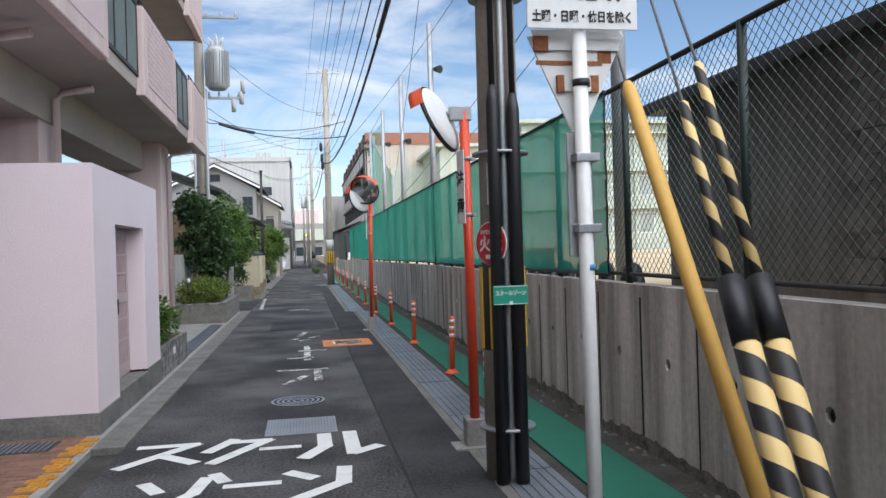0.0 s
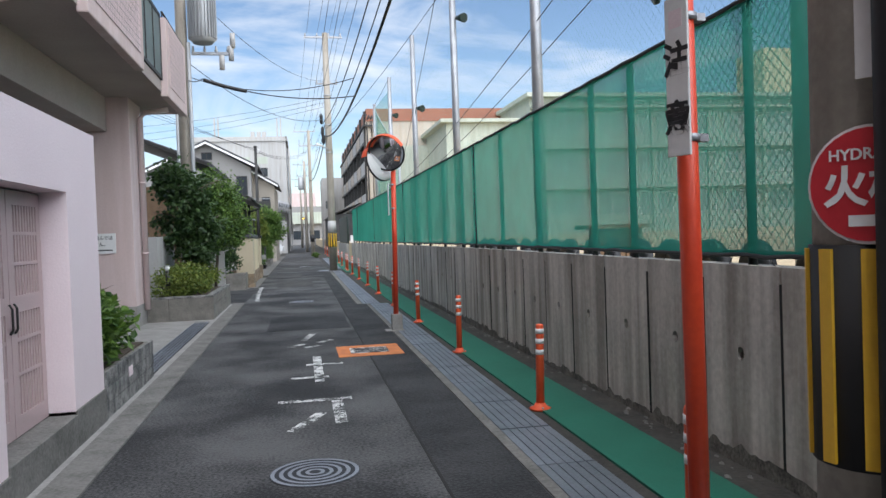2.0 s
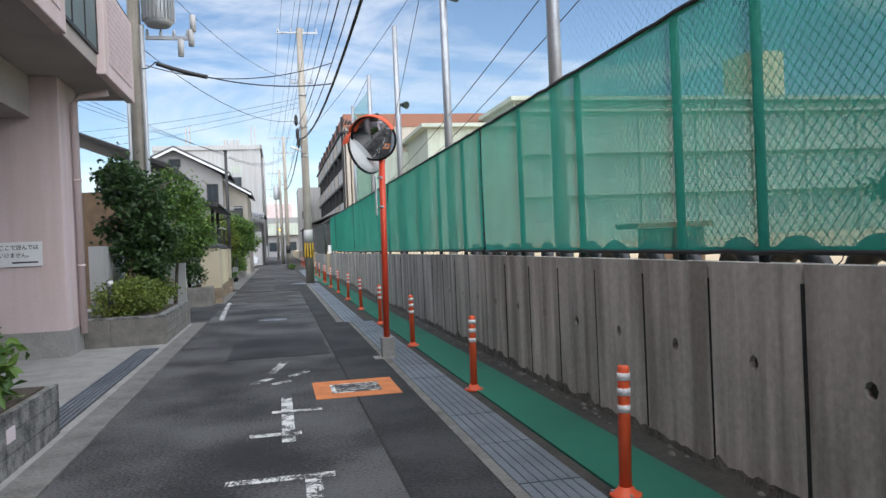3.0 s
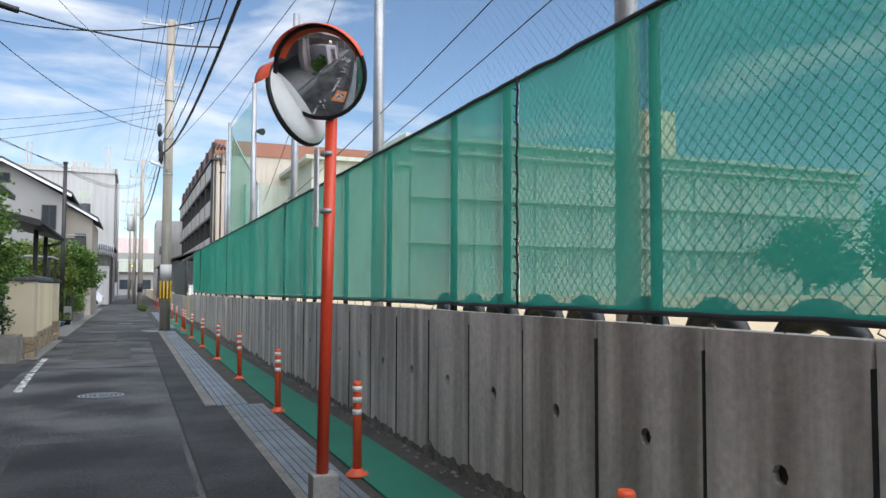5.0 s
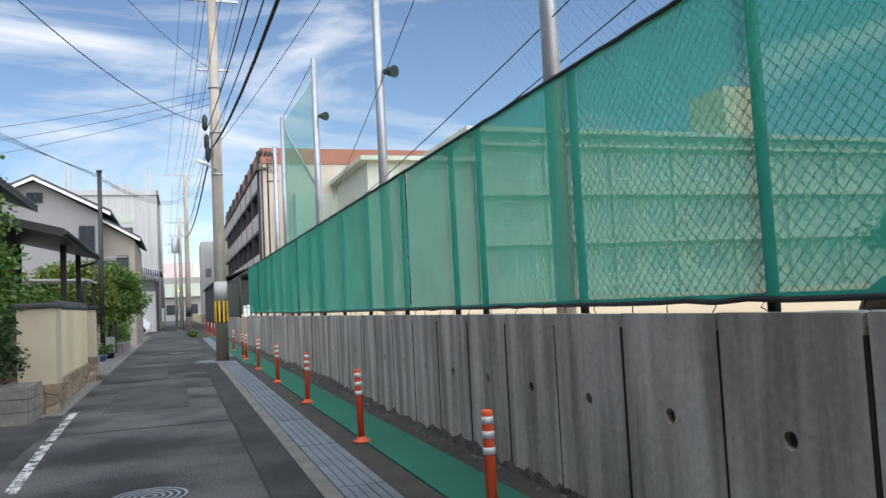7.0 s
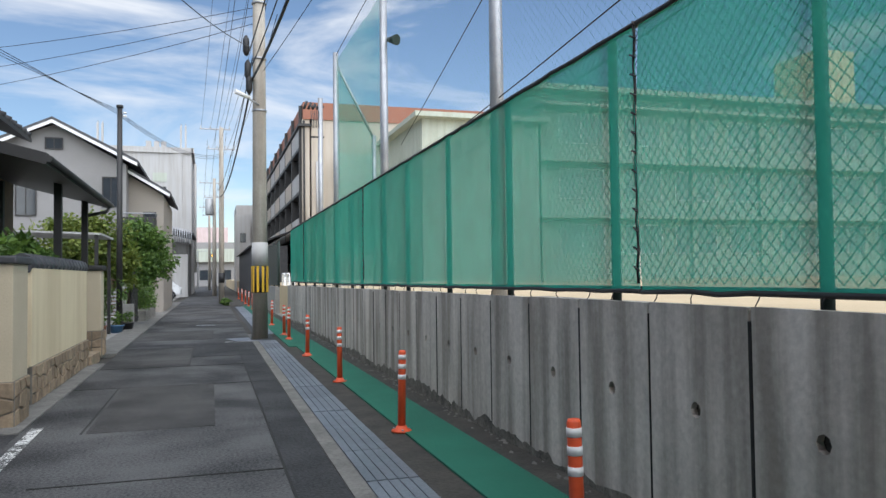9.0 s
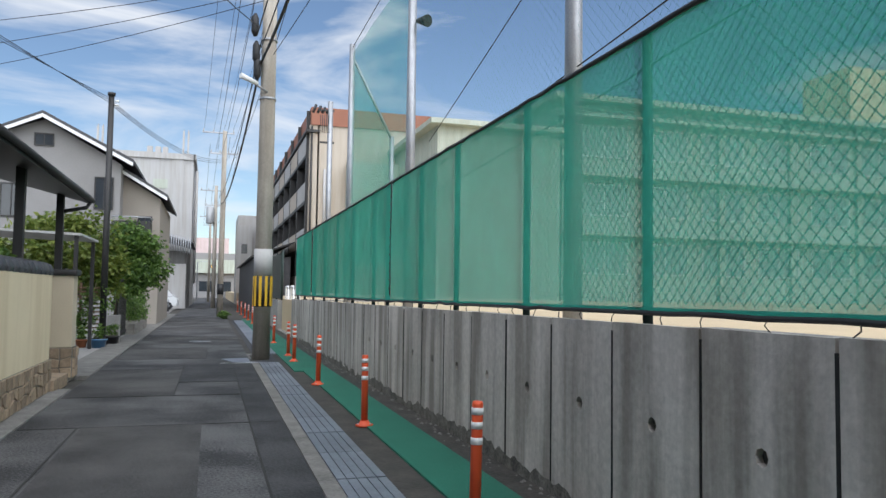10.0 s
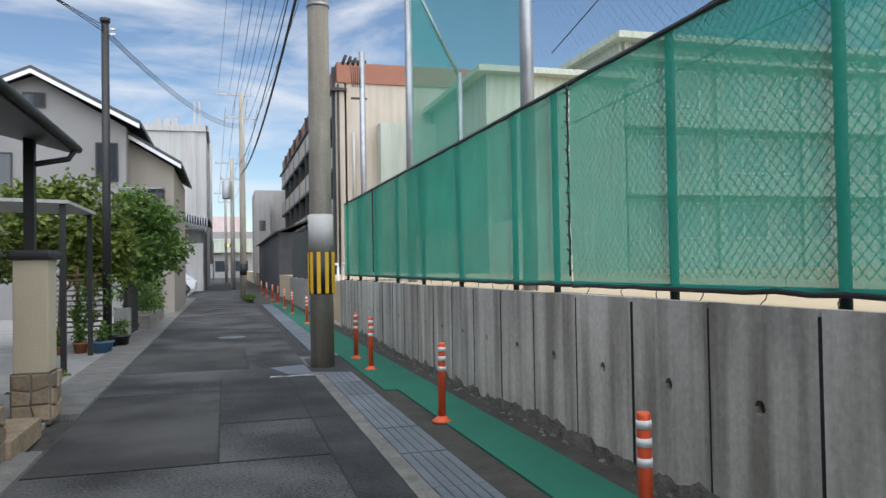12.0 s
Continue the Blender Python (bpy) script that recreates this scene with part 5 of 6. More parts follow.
pl1 = thing("planter", (-2.3, 11.4, 0), "low speckled granite block planter", "planter", "block planters")
block_wall(pl1, -2.75, -2.0, 10.34, 12.6, 0.45, 3, GRANITE, MORTAR)
part("soil", boxes((-2.7, 10.4, 0.42, -2.08, 12.5, 0.445)), SOIL, pl1)
part("pink_tag", boxes((-1.99, 11.25, 0.24, -1.982, 11.42, 0.34)), PINK, pl1, "small pink tile")
sh1 = thing("shrub", (-2.45, 11.0, 0.44), "dense dark green broad-leaved shrub", "shrub", "shrubs")
limbs(sh1, (-2.45, 11.1, 0.42), (-2.4, 11.1, 1.2), 0.35, 8, 0.025, 3)
leaves("foliage", [((-2.5, 10.9, 0.95), (0.42, 0.55, 0.5)), ((-2.6, 11.5, 0.8), (0.35, 0.45, 0.4)), ((-2.3, 10.9, 0.75), (0.34, 0.45, 0.36)), ((-2.5, 11.9, 0.75), (0.3, 0.35, 0.32))], 4200, 0.13, LEAF_MID, sh1, 1)
pl2 = thing("planter", (-2.6, 20.5, 0), "low ribbed grey block planter with a clipped hedge", "planter", "block planters")
block_wall(pl2, -3.28, -2.0, 18.62, 22.4, 0.47, 3, BLOCK, MORTAR)
part("coping", boxes((-3.28, 18.6, 0.47, -1.99, 18.75, 0.51), (-2.13, 18.75, 0.47, -1.99, 22.4, 0.51), bevel=0.006), GRANITE, pl2)
ribs = bmesh.new()
for i in range(34):
    box(ribs, -3.26 + 0.037 * i, 18.598, 0.02, -3.243 + 0.037 * i, 18.612, 0.46)
part("ribs", ribs, BLOCK, pl2, "vertical ribs of the split blocks")
part("soil", boxes((-3.25, 18.8, 0.44, -2.15, 22.3, 0.465)), SOIL, pl2)
hedge = thing("hedge", (-2.65, 20.4, 0.46), "clipped bright green hedge in the planter", "hedge")
limbs(hedge, (-2.6, 20.4, 0.44), (-2.6, 20.4, 0.8), 0.3, 10, 0.02, 4)
leaves("foliage", [((-2.6 - 0.25 * (i % 2), 19.0 + 0.42 * i, 0.76), (0.5, 0.38, 0.34)) for i in range(8)], 11000, 0.08, LEAF_YEL, hedge, 2)
t1 = thing("tree", (-3.0, 21.6, 0.45), "broad-leaved evergreen tree with dense dark crown", "tree", "street trees")
limbs(t1, (-3.0, 21.6, 0.44), (-2.9, 21.7, 3.2), 0.8, 12, 0.07, 5)
leaves("crown", [((-2.95, 21.6, 2.6), (0.75, 0.8, 0.95)), ((-2.7, 21.4, 1.75), (0.65, 0.7, 0.65)), ((-3.2, 21.9, 3.1), (0.6, 0.6, 0.6))], 6500, 0.15, LEAF_DK, t1, 3, 0.3)
t2 = thing("tree", (-2.5, 24.6, 0.0), "loose light green feathery tree", "tree", "street trees")
limbs(t2, (-2.7, 24.8, 0), (-2.5, 24.6, 3.3), 0.7, 10, 0.05, 6)
leaves("crown", [((-2.55, 24.6, 2.7), (0.7, 0.8, 0.85)), ((-2.3, 24.2, 2.0), (0.6, 0.7, 0.55))], 7000, 0.10, LEAF_MID, t2, 4, 0.2)
bl = thing("garden_light", (-2.95, 19.15, 0.46), "short black bollard light with white head", "garden light")
part("post", rod([(-2.95, 19.15, 0.44), (-2.95, 19.15, 1.02)], 0.045, 12), DARK, bl)
part("head", rod([(-2.95, 19.15, 1.02), (-2.95, 19.15, 1.12)], 0.047, 12), WHITE, bl)
part("cap", rod([(-2.95, 19.15, 1.12), (-2.95, 19.15, 1.14)], 0.05, 12), GREY_SIGN, bl)
setting("boundary_wall", boxes((-3.6, 20.2, 0, -3.4, 22.5, 1.75), (-3.1, 25.6, 0, -2.5, 25.75, 1.3)), OFFWHITE, "plain white boundary wall", "wall")
tg = thing("drain_grate", (-2.1, 15.6, 0), "long twin steel drain grate across the entrance", "drain")
part("channel", boxes((-2.32, 12.7, -0.02, -2.02, 18.55, 0.012)), GRATE_DK, tg)
gm = mesh_of("bar", boxes((0, 0, 0, 0.028, 0.96, 0.012)), GRATE)
for i in range(6):
    for k in range(6):
        piece("bar", gm, tg, (-2.31 + 0.05 * k, 12.72 + 0.97 * i, 0.012))


# the near stretch of the street, set out from one common mark
for ob in (MARKS, plate, mp1, u1, guys, rs, booth, apt, pav, dg, pl1, sh1, tg):
    ob.location.x -= 0.08
    ob.location.y -= 0.47
for ob in (pl2, hedge, bl, rs):
    ob.location.x -= 0.08
u1.location += Vector((-0.07, -0.12, 0))
mp1.location.x -= 0.03
guys.location.x -= 0.07


# ---- cream walled house ----
def stones(t, x, y0, y1, z0, z1, seed, axis="y"):
    """Uneven flat stones set in mortar on an upright face."""
    rng = random.Random(seed)
    part("mortar", boxes((x - 0.05, y0, z0, x - 0.012, y1, z1)) if axis == "y" else boxes((y0, x + 0.012, z0, y1, x + 0.05, z1)), MORTAR, t)
    cell = 0.17
    ny, nz = max(1, int((y1 - y0) / cell)), max(1, int((z1 - z0) / 0.15))
    px = [[(y0 + (y1 - y0) * i / ny + (rng.uniform(-.05, .05) if 0 < i < ny else 0), z0 + (z1 - z0) * j / nz + (rng.uniform(-.045, .045) if 0 < j < nz else 0)) for j in range(nz + 1)] for i in range(ny + 1)]
    for i in range(ny):
        for j in range(nz):
            c = [px[i][j], px[i + 1][j], px[i + 1][j + 1], px[i][j + 1]]
            m = (sum(p[0] for p in c) / 4, sum(p[1] for p in c) / 4)
            bm = bmesh.new()
            d = rng.uniform(0.0, 0.014)
            lo = [(m[0] + (p[0] - m[0]) * 0.93, m[1] + (p[1] - m[1]) * 0.93) for p in c]
            hi = [(m[0] + (p[0] - m[0]) * 0.82, m[1] + (p[1] - m[1]) * 0.82) for p in c]
            if axis == "y":
                a = [bm.verts.new((x - 0.014, *p)) for p in lo]
                b = [bm.verts.new((x + d, *p)) for p in hi]
            else:
                a = [bm.verts.new((p[0], x + 0.014, p[1])) for p in lo]
                b = [bm.verts.new((p[0], x - d, p[1])) for p in hi]
            bm.faces.new(b)
            for k in range(4):
                bm.faces.new((a[k], a[(k + 1) % 4], b[(k + 1) % 4], b[k]))
            part("stone", bm, STONE, t)


def tile_cap(t, x0, x1, y0, y1, z):
    n = max(1, int((y1 - y0) / 0.28))
    for i in range(n):
        a, b = y0 + (y1 - y0) * i / n, y0 + (y1 - y0) * (i + 1) / n
        part("cap_tile", rod([((x0 + x1) / 2, a + 0.004, z + 0.0), ((x0 + x1) / 2, b - 0.004, z + 0.006)], (x1 - x0) / 2, 10), TILE_R, t)


gw = thing("garden_wall", (-2.1, 32, 0), "cream stuccoed garden wall with stone base and tile cap", "wall", kind="structure")
part("stucco", boxes((-2.2, 30.0, 0.45, -1.97, 34.2, 1.66), bevel=0.012), CREAM, gw, "cream stucco")
part("base", boxes((-2.2, 30.0, -0.02, -1.99, 34.2, 0.45)), MORTAR, gw)
stones(gw, -1.95, 30.0, 34.25, 0.02, 0.47, 8)
cap = bmesh.new()
for i in range(15):
    a = 30.0 - 0.04 + i * 0.284
    tube(cap, [(-2.085, a, 1.68), (-2.085, a + 0.278, 1.685)], 0.135, 8)
capo = part("cap_tiles", cap, TILE_R, gw, "dark grey half-round cap tiles")
gp1 = thing("gate_pillar", (-2.1, 28.9, 0), "cream gate pillar with crazy stone base", "gate pillar", "gate pillars")
part("stucco", boxes((-2.40, 28.55, 0.45, -1.85, 29.2, 1.66), bevel=0.012), CREAM_SHADE, gp1)
part("cap", boxes((-2.44, 28.5, 1.66, -1.81, 29.25, 1.74), bevel=0.02), TILE_R, gp1)
stones(gp1, 28.53, -2.41, -1.83, 0.0, 0.47, 9, "x")
stones(gp1, -1.83, 28.55, 29.2, 0.0, 0.47, 10)
part("base", boxes((-2.39, 28.57, -0.02, -1.87, 29.2, 0.45)), MORTAR, gp1)
gate = thing("gate", (-2.25, 29.6, 0), "dark louvred metal gate", "gate")
part("gate_frame", boxes((-2.2, 29.22, 0.1, -2.15, 29.28, 1.6), (-2.2, 29.92, 0.1, -2.15, 29.98, 1.6), (-2.2, 29.28, 1.54, -2.15, 29.92, 1.6), (-2.2, 29.28, 0.1, -2.15, 29.92, 0.16)), DARK, gate)
for i in range(22):
    part("louvre", boxes((-2.195, 29.28, 0.18 + i * 0.062, -2.165, 29.92, 0.22 + i * 0.062)), DARK, gate)
gp2 = thing("gate_pillar", (-2.12, 35.55, 0), "cream gate pillar with dark cap and stone base", "gate pillar", "gate pillars")
part("stucco", boxes((-2.3, 35.35, 0.5, -1.97, 35.75, 1.66), bevel=0.012), CREAM_SHADE, gp2)
part("cap", boxes((-2.35, 35.3, 1.66, -1.92, 35.8, 1.76), bevel=0.035), DARK, gp2)
part("base", boxes((-2.32, 35.33, -0.02, -1.95, 35.77, 0.5)), MORTAR, gp2)
stones(gp2, 35.31, -2.32, -1.95, 0.02, 0.5, 11, "x")
stones(gp2, -1.93, 35.33, 35.77, 0.02, 0.5, 12)
gp2.location.y += 0.6
steps = thing("entrance_step", (-2.2, 34.8, 0), "reddish stone entrance steps", "step", kind="structure")
part("tread", boxes((-3.2, 34.22, -0.02, -1.9, 35.3, 0.17), bevel=0.01), STONE, steps)
part("tread", boxes((-3.2, 34.3, 0.17, -2.25, 35.28, 0.34), bevel=0.01), STONE, steps)
gt2 = thing("gate", (-2.7, 34.8, 0), "dark slatted entrance gate", "gate")
for i in range(8):
    part("slat", boxes((-2.52, 34.3 + 0.12 * i, 0.36, -2.48, 34.38 + 0.12 * i, 1.55)), DARK, gt2)
pl3 = thing("planter", (-2.6, 28.0, 0), "ribbed block planter below a creeper", "planter", "block planters")
block_wall(pl3, -3.9, -2.05, 27.5, 28.5, 0.55, 3, BLOCK, MORTAR)
cr = thing("creeper", (-2.9, 28.0, 0.55), "dark glossy creeper over a frame", "shrub", "shrubs")
limbs(cr, (-2.9, 28.0, 0.5), (-2.9, 28.0, 1.9), 0.5, 8, 0.03, 7)
leaves("foliage", [((-2.7, 28.0, 1.25), (0.55, 0.4, 0.7)), ((-3.4, 28.0, 1.6), (0.6, 0.45, 0.9)), ((-3.3, 27.9, 2.6), (0.55, 0.5, 0.6))], 6500, 0.10, LEAF_DK, cr, 5)
t3 = thing("tree", (-3.6, 29.5, 0), "light green garden tree", "tree", "garden trees")
limbs(t3, (-3.8, 29.5, 0), (-3.7, 29.5, 3.0), 0.7, 8, 0.05, 8)
leaves("crown", [((-3.7, 29.3, 2.7), (0.8, 0.8, 0.75))], 3800, 0.10, LEAF_MID, t3, 6, 0.2)
bam = thing("bamboo_grass", (-2.9, 32, 1.0), "bright feathery green plants behind the wall", "shrub", "shrubs")
limbs(bam, (-2.9, 32, 0), (-2.9, 32, 1.8), 0.5, 8, 0.02, 9)
leaves("foliage", [((-2.8, 30.8 + i * 0.9, 1.75), (0.5, 0.6, 0.35)) for i in range(4)], 5200, 0.16, LEAF_MID, bam, 7)

roofh = thing("tiled_house", (-7, 32, 0), "dark timber house with low tiled eaves behind the wall", "house")
# the dark wood colour also stands in for the shadow below the eaves
part("wall", boxes((-10, 29.5, 0, -3.9, 37.8, 3.5)), WOOD, roofh, "dark weathered timber wall, tone includes eave shade")


def slope(x0, z0, x1, z1, y0, y1, th=0.09):
    bm = bmesh.new()
    vs = [bm.verts.new(v) for v in ((x0, y0, z0), (x1, y0, z1), (x1, y1, z1), (x0, y1, z0), (x0, y0, z0 - th), (x1, y0, z1 - th), (x1, y1, z1 - th), (x0, y1, z0 - th))]
    for f in ((0, 1, 2, 3), (7, 6, 5, 4), (0, 4, 5, 1), (1, 5, 6, 2), (2, 6, 7, 3), (3, 7, 4, 0)):
        bm.faces.new([vs[i] for i in f])
    return bm


part("main_roof", slope(-7.5, 5.9, -3.2, 4.2, 29.0, 36.0), DARK, roofh, "dark tiled main roof")
part("porch_roof", slope(-5.0, 3.95, -2.05, 3.2, 31.2, 38.0, 0.16), DARK, roofh, "low dark porch roof")
tl = bmesh.new()
for i in range(19):
    yy = 29.15 + i * 0.37
    tube(tl, [(-7.5, yy, 5.92), (-3.18, yy, 4.22)], 0.05, 6)
part("roof_ridges", tl, TILE_R, roofh, "rows of roof tiles")
part("gutter", rod([(-2.02, 31.2, 3.12), (-2.02, 38.0, 3.1)], 0.05, 8), DARK, roofh, "dark rain gutter")
part("downpipe", rod([(-2.02, 37.8, 3.08), (-2.1, 37.8, 2.95), (-2.45, 37.6, 2.85)], 0.035, 8), DARK, roofh)
for px, py in ((-2.45, 34.35), (-2.5, 37.6), (-3.4, 31.6), (-3.4, 34.6)):
    part("porch_post", boxes((px - 0.06, py - 0.06, 0.0, px + 0.06, py + 0.06, 3.2)), DARK, roofh, "dark timber post")
cpt = thing("carport_roof", (-3.2, 40.6, 0), "pale flat polycarbonate carport roof", "carport")
part("sheet", slope(-5.5, 2.72, -2.5, 2.62, 40.0, 42.6, 0.05), OFFWHITE, cpt)
for x, y in ((-2.6, 40.1), (-2.6, 42.5), (-5.4, 40.1)):
    part("post", boxes((x - 0.04, y - 0.04, 0, x + 0.04, y + 0.04, 2.62)), DARK, cpt)

tpole = thing("wire_pole", (-2.42, 43.3, 0), "slim dark brown steel service pole", "pole")
part("shaft", rod([(-2.42, 43.3, 0), (-2.42, 43.3, 6.4)], [0.085, 0.07], 12), DARK, tpole)
part("cap", rod([(-2.42, 43.3, 6.38), (-2.42, 43.3, 6.46)], 0.095, 12), DARK, tpole)
for z in (6.15, 6.25):
    part("insulator", rod([(-2.34, 43.3, z), (-2.24, 43.3, z)], 0.03, 8), WHITE, tpole)
t4 = thing("tree", (-3.3, 44.0, 0), "yellow-green garden tree over the fence", "tree", "garden trees")
limbs(t4, (-3.4, 44, 0), (-3.3, 44, 3.0), 0.8, 10, 0.06, 10)
leaves("crown", [((-3.3, 44.2, 2.5), (1.0, 0.9, 0.95)), ((-4.4, 44.2, 2.3), (0.9, 0.8, 0.9)), ((-2.7, 44.4, 1.9), (0.7, 0.7, 0.7))], 11000, 0.16, LEAF_YEL, t4, 8)
t5 = thing("tree", (-2.2, 46.5, 0), "green maple with drooping layers of leaves", "tree", "garden trees")
limbs(t5, (-2.6, 46.8, 0), (-2.2, 46.6, 3.0), 0.8, 10, 0.06, 11)
leaves("crown", [((-2.2, 46.6, 2.7), (1.1, 1.0, 0.7)), ((-2.4, 46.6, 1.8), (1.1, 0.9, 0.6)), ((-1.9, 47.2, 2.1), (0.75, 0.9, 0.7))], 10000, 0.15, LEAF_MID, t5, 9, 0.3)

sf = thing("bamboo_fence", (-2.9, 43.4, 0), "brown lattice bamboo fence with climbing plants", "fence")
for i in range(12):
    part("slat", boxes((-3.6, 43.38, 0.35 + i * 0.1, -2.45, 43.41, 0.385 + i * 0.1)), WOOD, sf)
for x in (-3.6, -3.0, -2.48):
    part("post", boxes((x, 43.41, 0, x + 0.06, 43.47, 1.6)), WOOD, sf)
cl = thing("climbing_plant", (-2.7, 43.2, 0), "thin climbing plant in front of the lattice", "shrub", "shrubs")
limbs(cl, (-2.7, 43.2, 0), (-2.6, 43.2, 1.6), 0.3, 6, 0.012, 12)
leaves("foliage", [((-2.6, 43.2, 1.2), (0.35, 0.2, 0.4)), ((-2.8, 43.2, 0.7), (0.25, 0.2, 0.3))], 900, 0.08, LEAF_MID, cl, 10)
bg_ = thing("gate", (-2.2, 46.0, 0), "black slatted metal gate and screen", "gate")
for i in range(13):
    part("slat", boxes((-2.28, 44.9 + 0.16 * i, 0.12, -2.24, 45.02 + 0.16 * i, 1.75)), DARK, bg_)
part("rail", boxes((-2.3, 44.9, 1.1, -2.22, 47, 1.16), (-2.3, 44.9, 0.2, -2.22, 47, 0.26)), DARK, bg_)
gp3 = thing("gate_pillar", (-2.3, 44.6, 0), "grey concrete gate pillar", "gate pillar", "gate pillars")
part("body", boxes((-2.45, 44.4, 0, -2.15, 44.75, 0.75), bevel=0.01), CONCRETE_P, gp3)


def pot(x, y, r, h, material, label, seed):
    t = thing("plant_pot", (x, y, 0), label, "plant pot", "plant pots")
    part("pot", rod([(x, y, 0.0), (x, y, h * 0.85), (x, y, h * 0.86), (x, y, h)], [r * 0.72, r * 0.95, r * 1.06, r * 1.06], 18), material, t)
    part("soil", rod([(x, y, h), (x, y, h + 0.004)], r * 0.92, 16), SOIL, t)
    leaves("plant", [((x, y, h + 0.16), (r * 0.8, r * 0.8, 0.18))], 220, 0.08, LEAF_MID, t, seed)


pot(-2.45, 42.9, 0.2, 0.22, BLUEPOT, "blue glazed bowl pot on the kerb", 21)
pot(-2.3, 44.1, 0.2, 0.22, BLACK, "black plastic plant pot by the gate", 22)
pot(-2.85, 43.0, 0.14, 0.2, TERRA, "terracotta pot beside the fence", 23)
pot(-3.15, 42.8, 0.1, 0.16, TERRA, "small terracotta pot on the ground", 24)
hd2 = thing("shrub", (-2.3, 50, 0), "light green roadside shrub", "shrub", "shrubs")
limbs(hd2, (-2.4, 50, 0), (-2.4, 50, 1.0), 0.4, 6, 0.02, 14)
leaves("foliage", [((-2.5, 49.5, 0.9), (0.55, 0.8, 0.55)), ((-2.4, 51.3, 0.8), (0.5, 0.9, 0.5))], 3000, 0.1, LEAF_MID, hd2, 15)
lowwall = thing("low_wall", (-2.3, 50, 0), "low block wall under roadside shrubs", "wall", kind="structure")
block_wall(lowwall, -2.8, -2.1, 48.2, 53.0, 0.38, 2, BLOCK, MORTAR)
weed = thing("weeds", (1.0, 63, 0), "tuft of green weeds at the pole foot", "weeds", kind="stuff")
leaves("blades", [((0.85, 63, 0.18), (0.25, 0.5, 0.2))], 500, 0.14, LEAF_MID, weed, 30)
gr = thing("kerb_weeds", (-2.5, 39.8, 0), "sparse grass in paving cracks", "weeds", kind="stuff")
leaves("blades", [((-2.75, 39.6, 0.03), (0.4, 0.25, 0.03)), ((-2.6, 38.2, 0.03), (0.25, 0.2, 0.03))], 350, 0.08, LEAF_MID, gr, 31)


# ---- houses and blocks ahead ----
def window(t, x0, x1, z0, z1, y, frame_mat=None):
    w = part("window", boxes((x0 - 0.05, y - 0.06, z0 - 0.05, x1 + 0.05, y - 0.02, z0), (x0 - 0.05, y - 0.06, z1, x1 + 0.05, y - 0.02, z1 + 0.05), (x0 - 0.05, y - 0.06, z0, x0, y - 0.02, z1), (x1, y - 0.06, z0, x1 + 0.05, y - 0.02, z1), ((x0 + x1) / 2 - 0.02, y - 0.05, z0, (x0 + x1) / 2 + 0.02, y - 0.02, z1)), frame_mat or DARK, t)
    part("pane", boxes((x0, y - 0.03, z0, x1, y - 0.012, z1)), SCHOOL_GLASS if frame_mat else GLASS, w)
    return w


def gable(t, xa, xb, apex, z0, z1, zt, y0, y1, material):
    bm = bmesh.new()
    fr = [bm.verts.new((x, y0, z)) for x, z in ((xa, z0), (xb, z0), (xb, z1), (apex, zt), (xa, z1))]
    bk = [bm.verts.new((v.co.x, y1, v.co.z)) for v in fr]
    bm.faces.new(fr)
    bm.faces.new(bk[::-1])
    for i in range(5):
        j = (i + 1) % 5
        bm.faces.new((fr[j], fr[i], bk[i], bk[j]))
    return part("wall", bm, material, t)


h1 = thing("house", (-6, 55, 0), "grey two storey house with dark gabled roof and balcony", "house", "houses")
gable(h1, -10.2, -3.4, -6.2, 0, 6.4, 8.0, 55, 62, HOUSE_W)
part("roof", slope(-6.2, 8.25, -2.9, 6.55, 54.5, 62.5, 0.14), TILE_R, h1, "dark tiled roof slope")
part("roof", slope(-6.2, 8.25, -10.8, 6.1, 54.5, 62.5, 0.14), TILE_R, h1, "dark tiled roof slope")
part("fascia", slope(-6.2, 8.12, -2.92, 6.42, 54.45, 54.5, 0.14), WHITE, h1, "white barge board")
part("fascia", slope(-6.2, 8.12, -10.7, 5.98, 54.45, 54.5, 0.14), WHITE, h1, "white barge board")
window(h1, -6.5, -5.9, 7.0, 7.4, 55)
window(h1, -4.3, -3.7, 4.6, 5.8, 55)
window(h1, -7.6, -6.9, 4.2, 5.4, 55)
part("balcony", boxes((-3.6, 54.2, 3.1, -2.2, 55.4, 4.1), bevel=0.02), DARK, h1, "dark balcony front")
part("balcony_rail", rod([(-3.6, 54.2, 4.25), (-2.2, 54.2, 4.25), (-2.2, 55.4, 4.25)], 0.03, 6), STEEL, h1)
h2 = thing("house", (-2.8, 57, 0), "beige house wing with small dark gable roof", "house", "houses")
gable(h2, -4.2, -1.95, -3.6, 0, 5.2, 6.2, 56.0, 64, HOUSE_B)
part("roof", slope(-3.7, 6.55, -1.65, 5.35, 55.6, 64.2, 0.12), TILE_R, h2)
part("fascia", slope(-3.7, 6.43, -1.67, 5.23, 55.55, 55.6, 0.13), WHITE, h2, "white barge board")
window(h2, -2.75, -2.3, 3.0, 4.4, 56.0)
shd = thing("shed", (-2.2, 78, 0), "grey lean-to with corrugated roof by the lane", "shed", "sheds")
part("wall", boxes((-6, 84, 0, -1.6, 92, 4.4)), SHED, shd)
part("roof", slope(-6.2, 6.2, -1.2, 5.0, 82.5, 92, 0.12), TILE_R, shd)
rb = bmesh.new()
for i in range(14):
    tube(rb, [(-3.6 + 0.17 * i, 82.4, 5.75 - 0.04 * i), (-3.6 + 0.17 * i, 82.4, 4.6 - 0.04 * i)], 0.05, 5)
part("corrugation", rb, STEEL, shd, "pale corrugated gable")
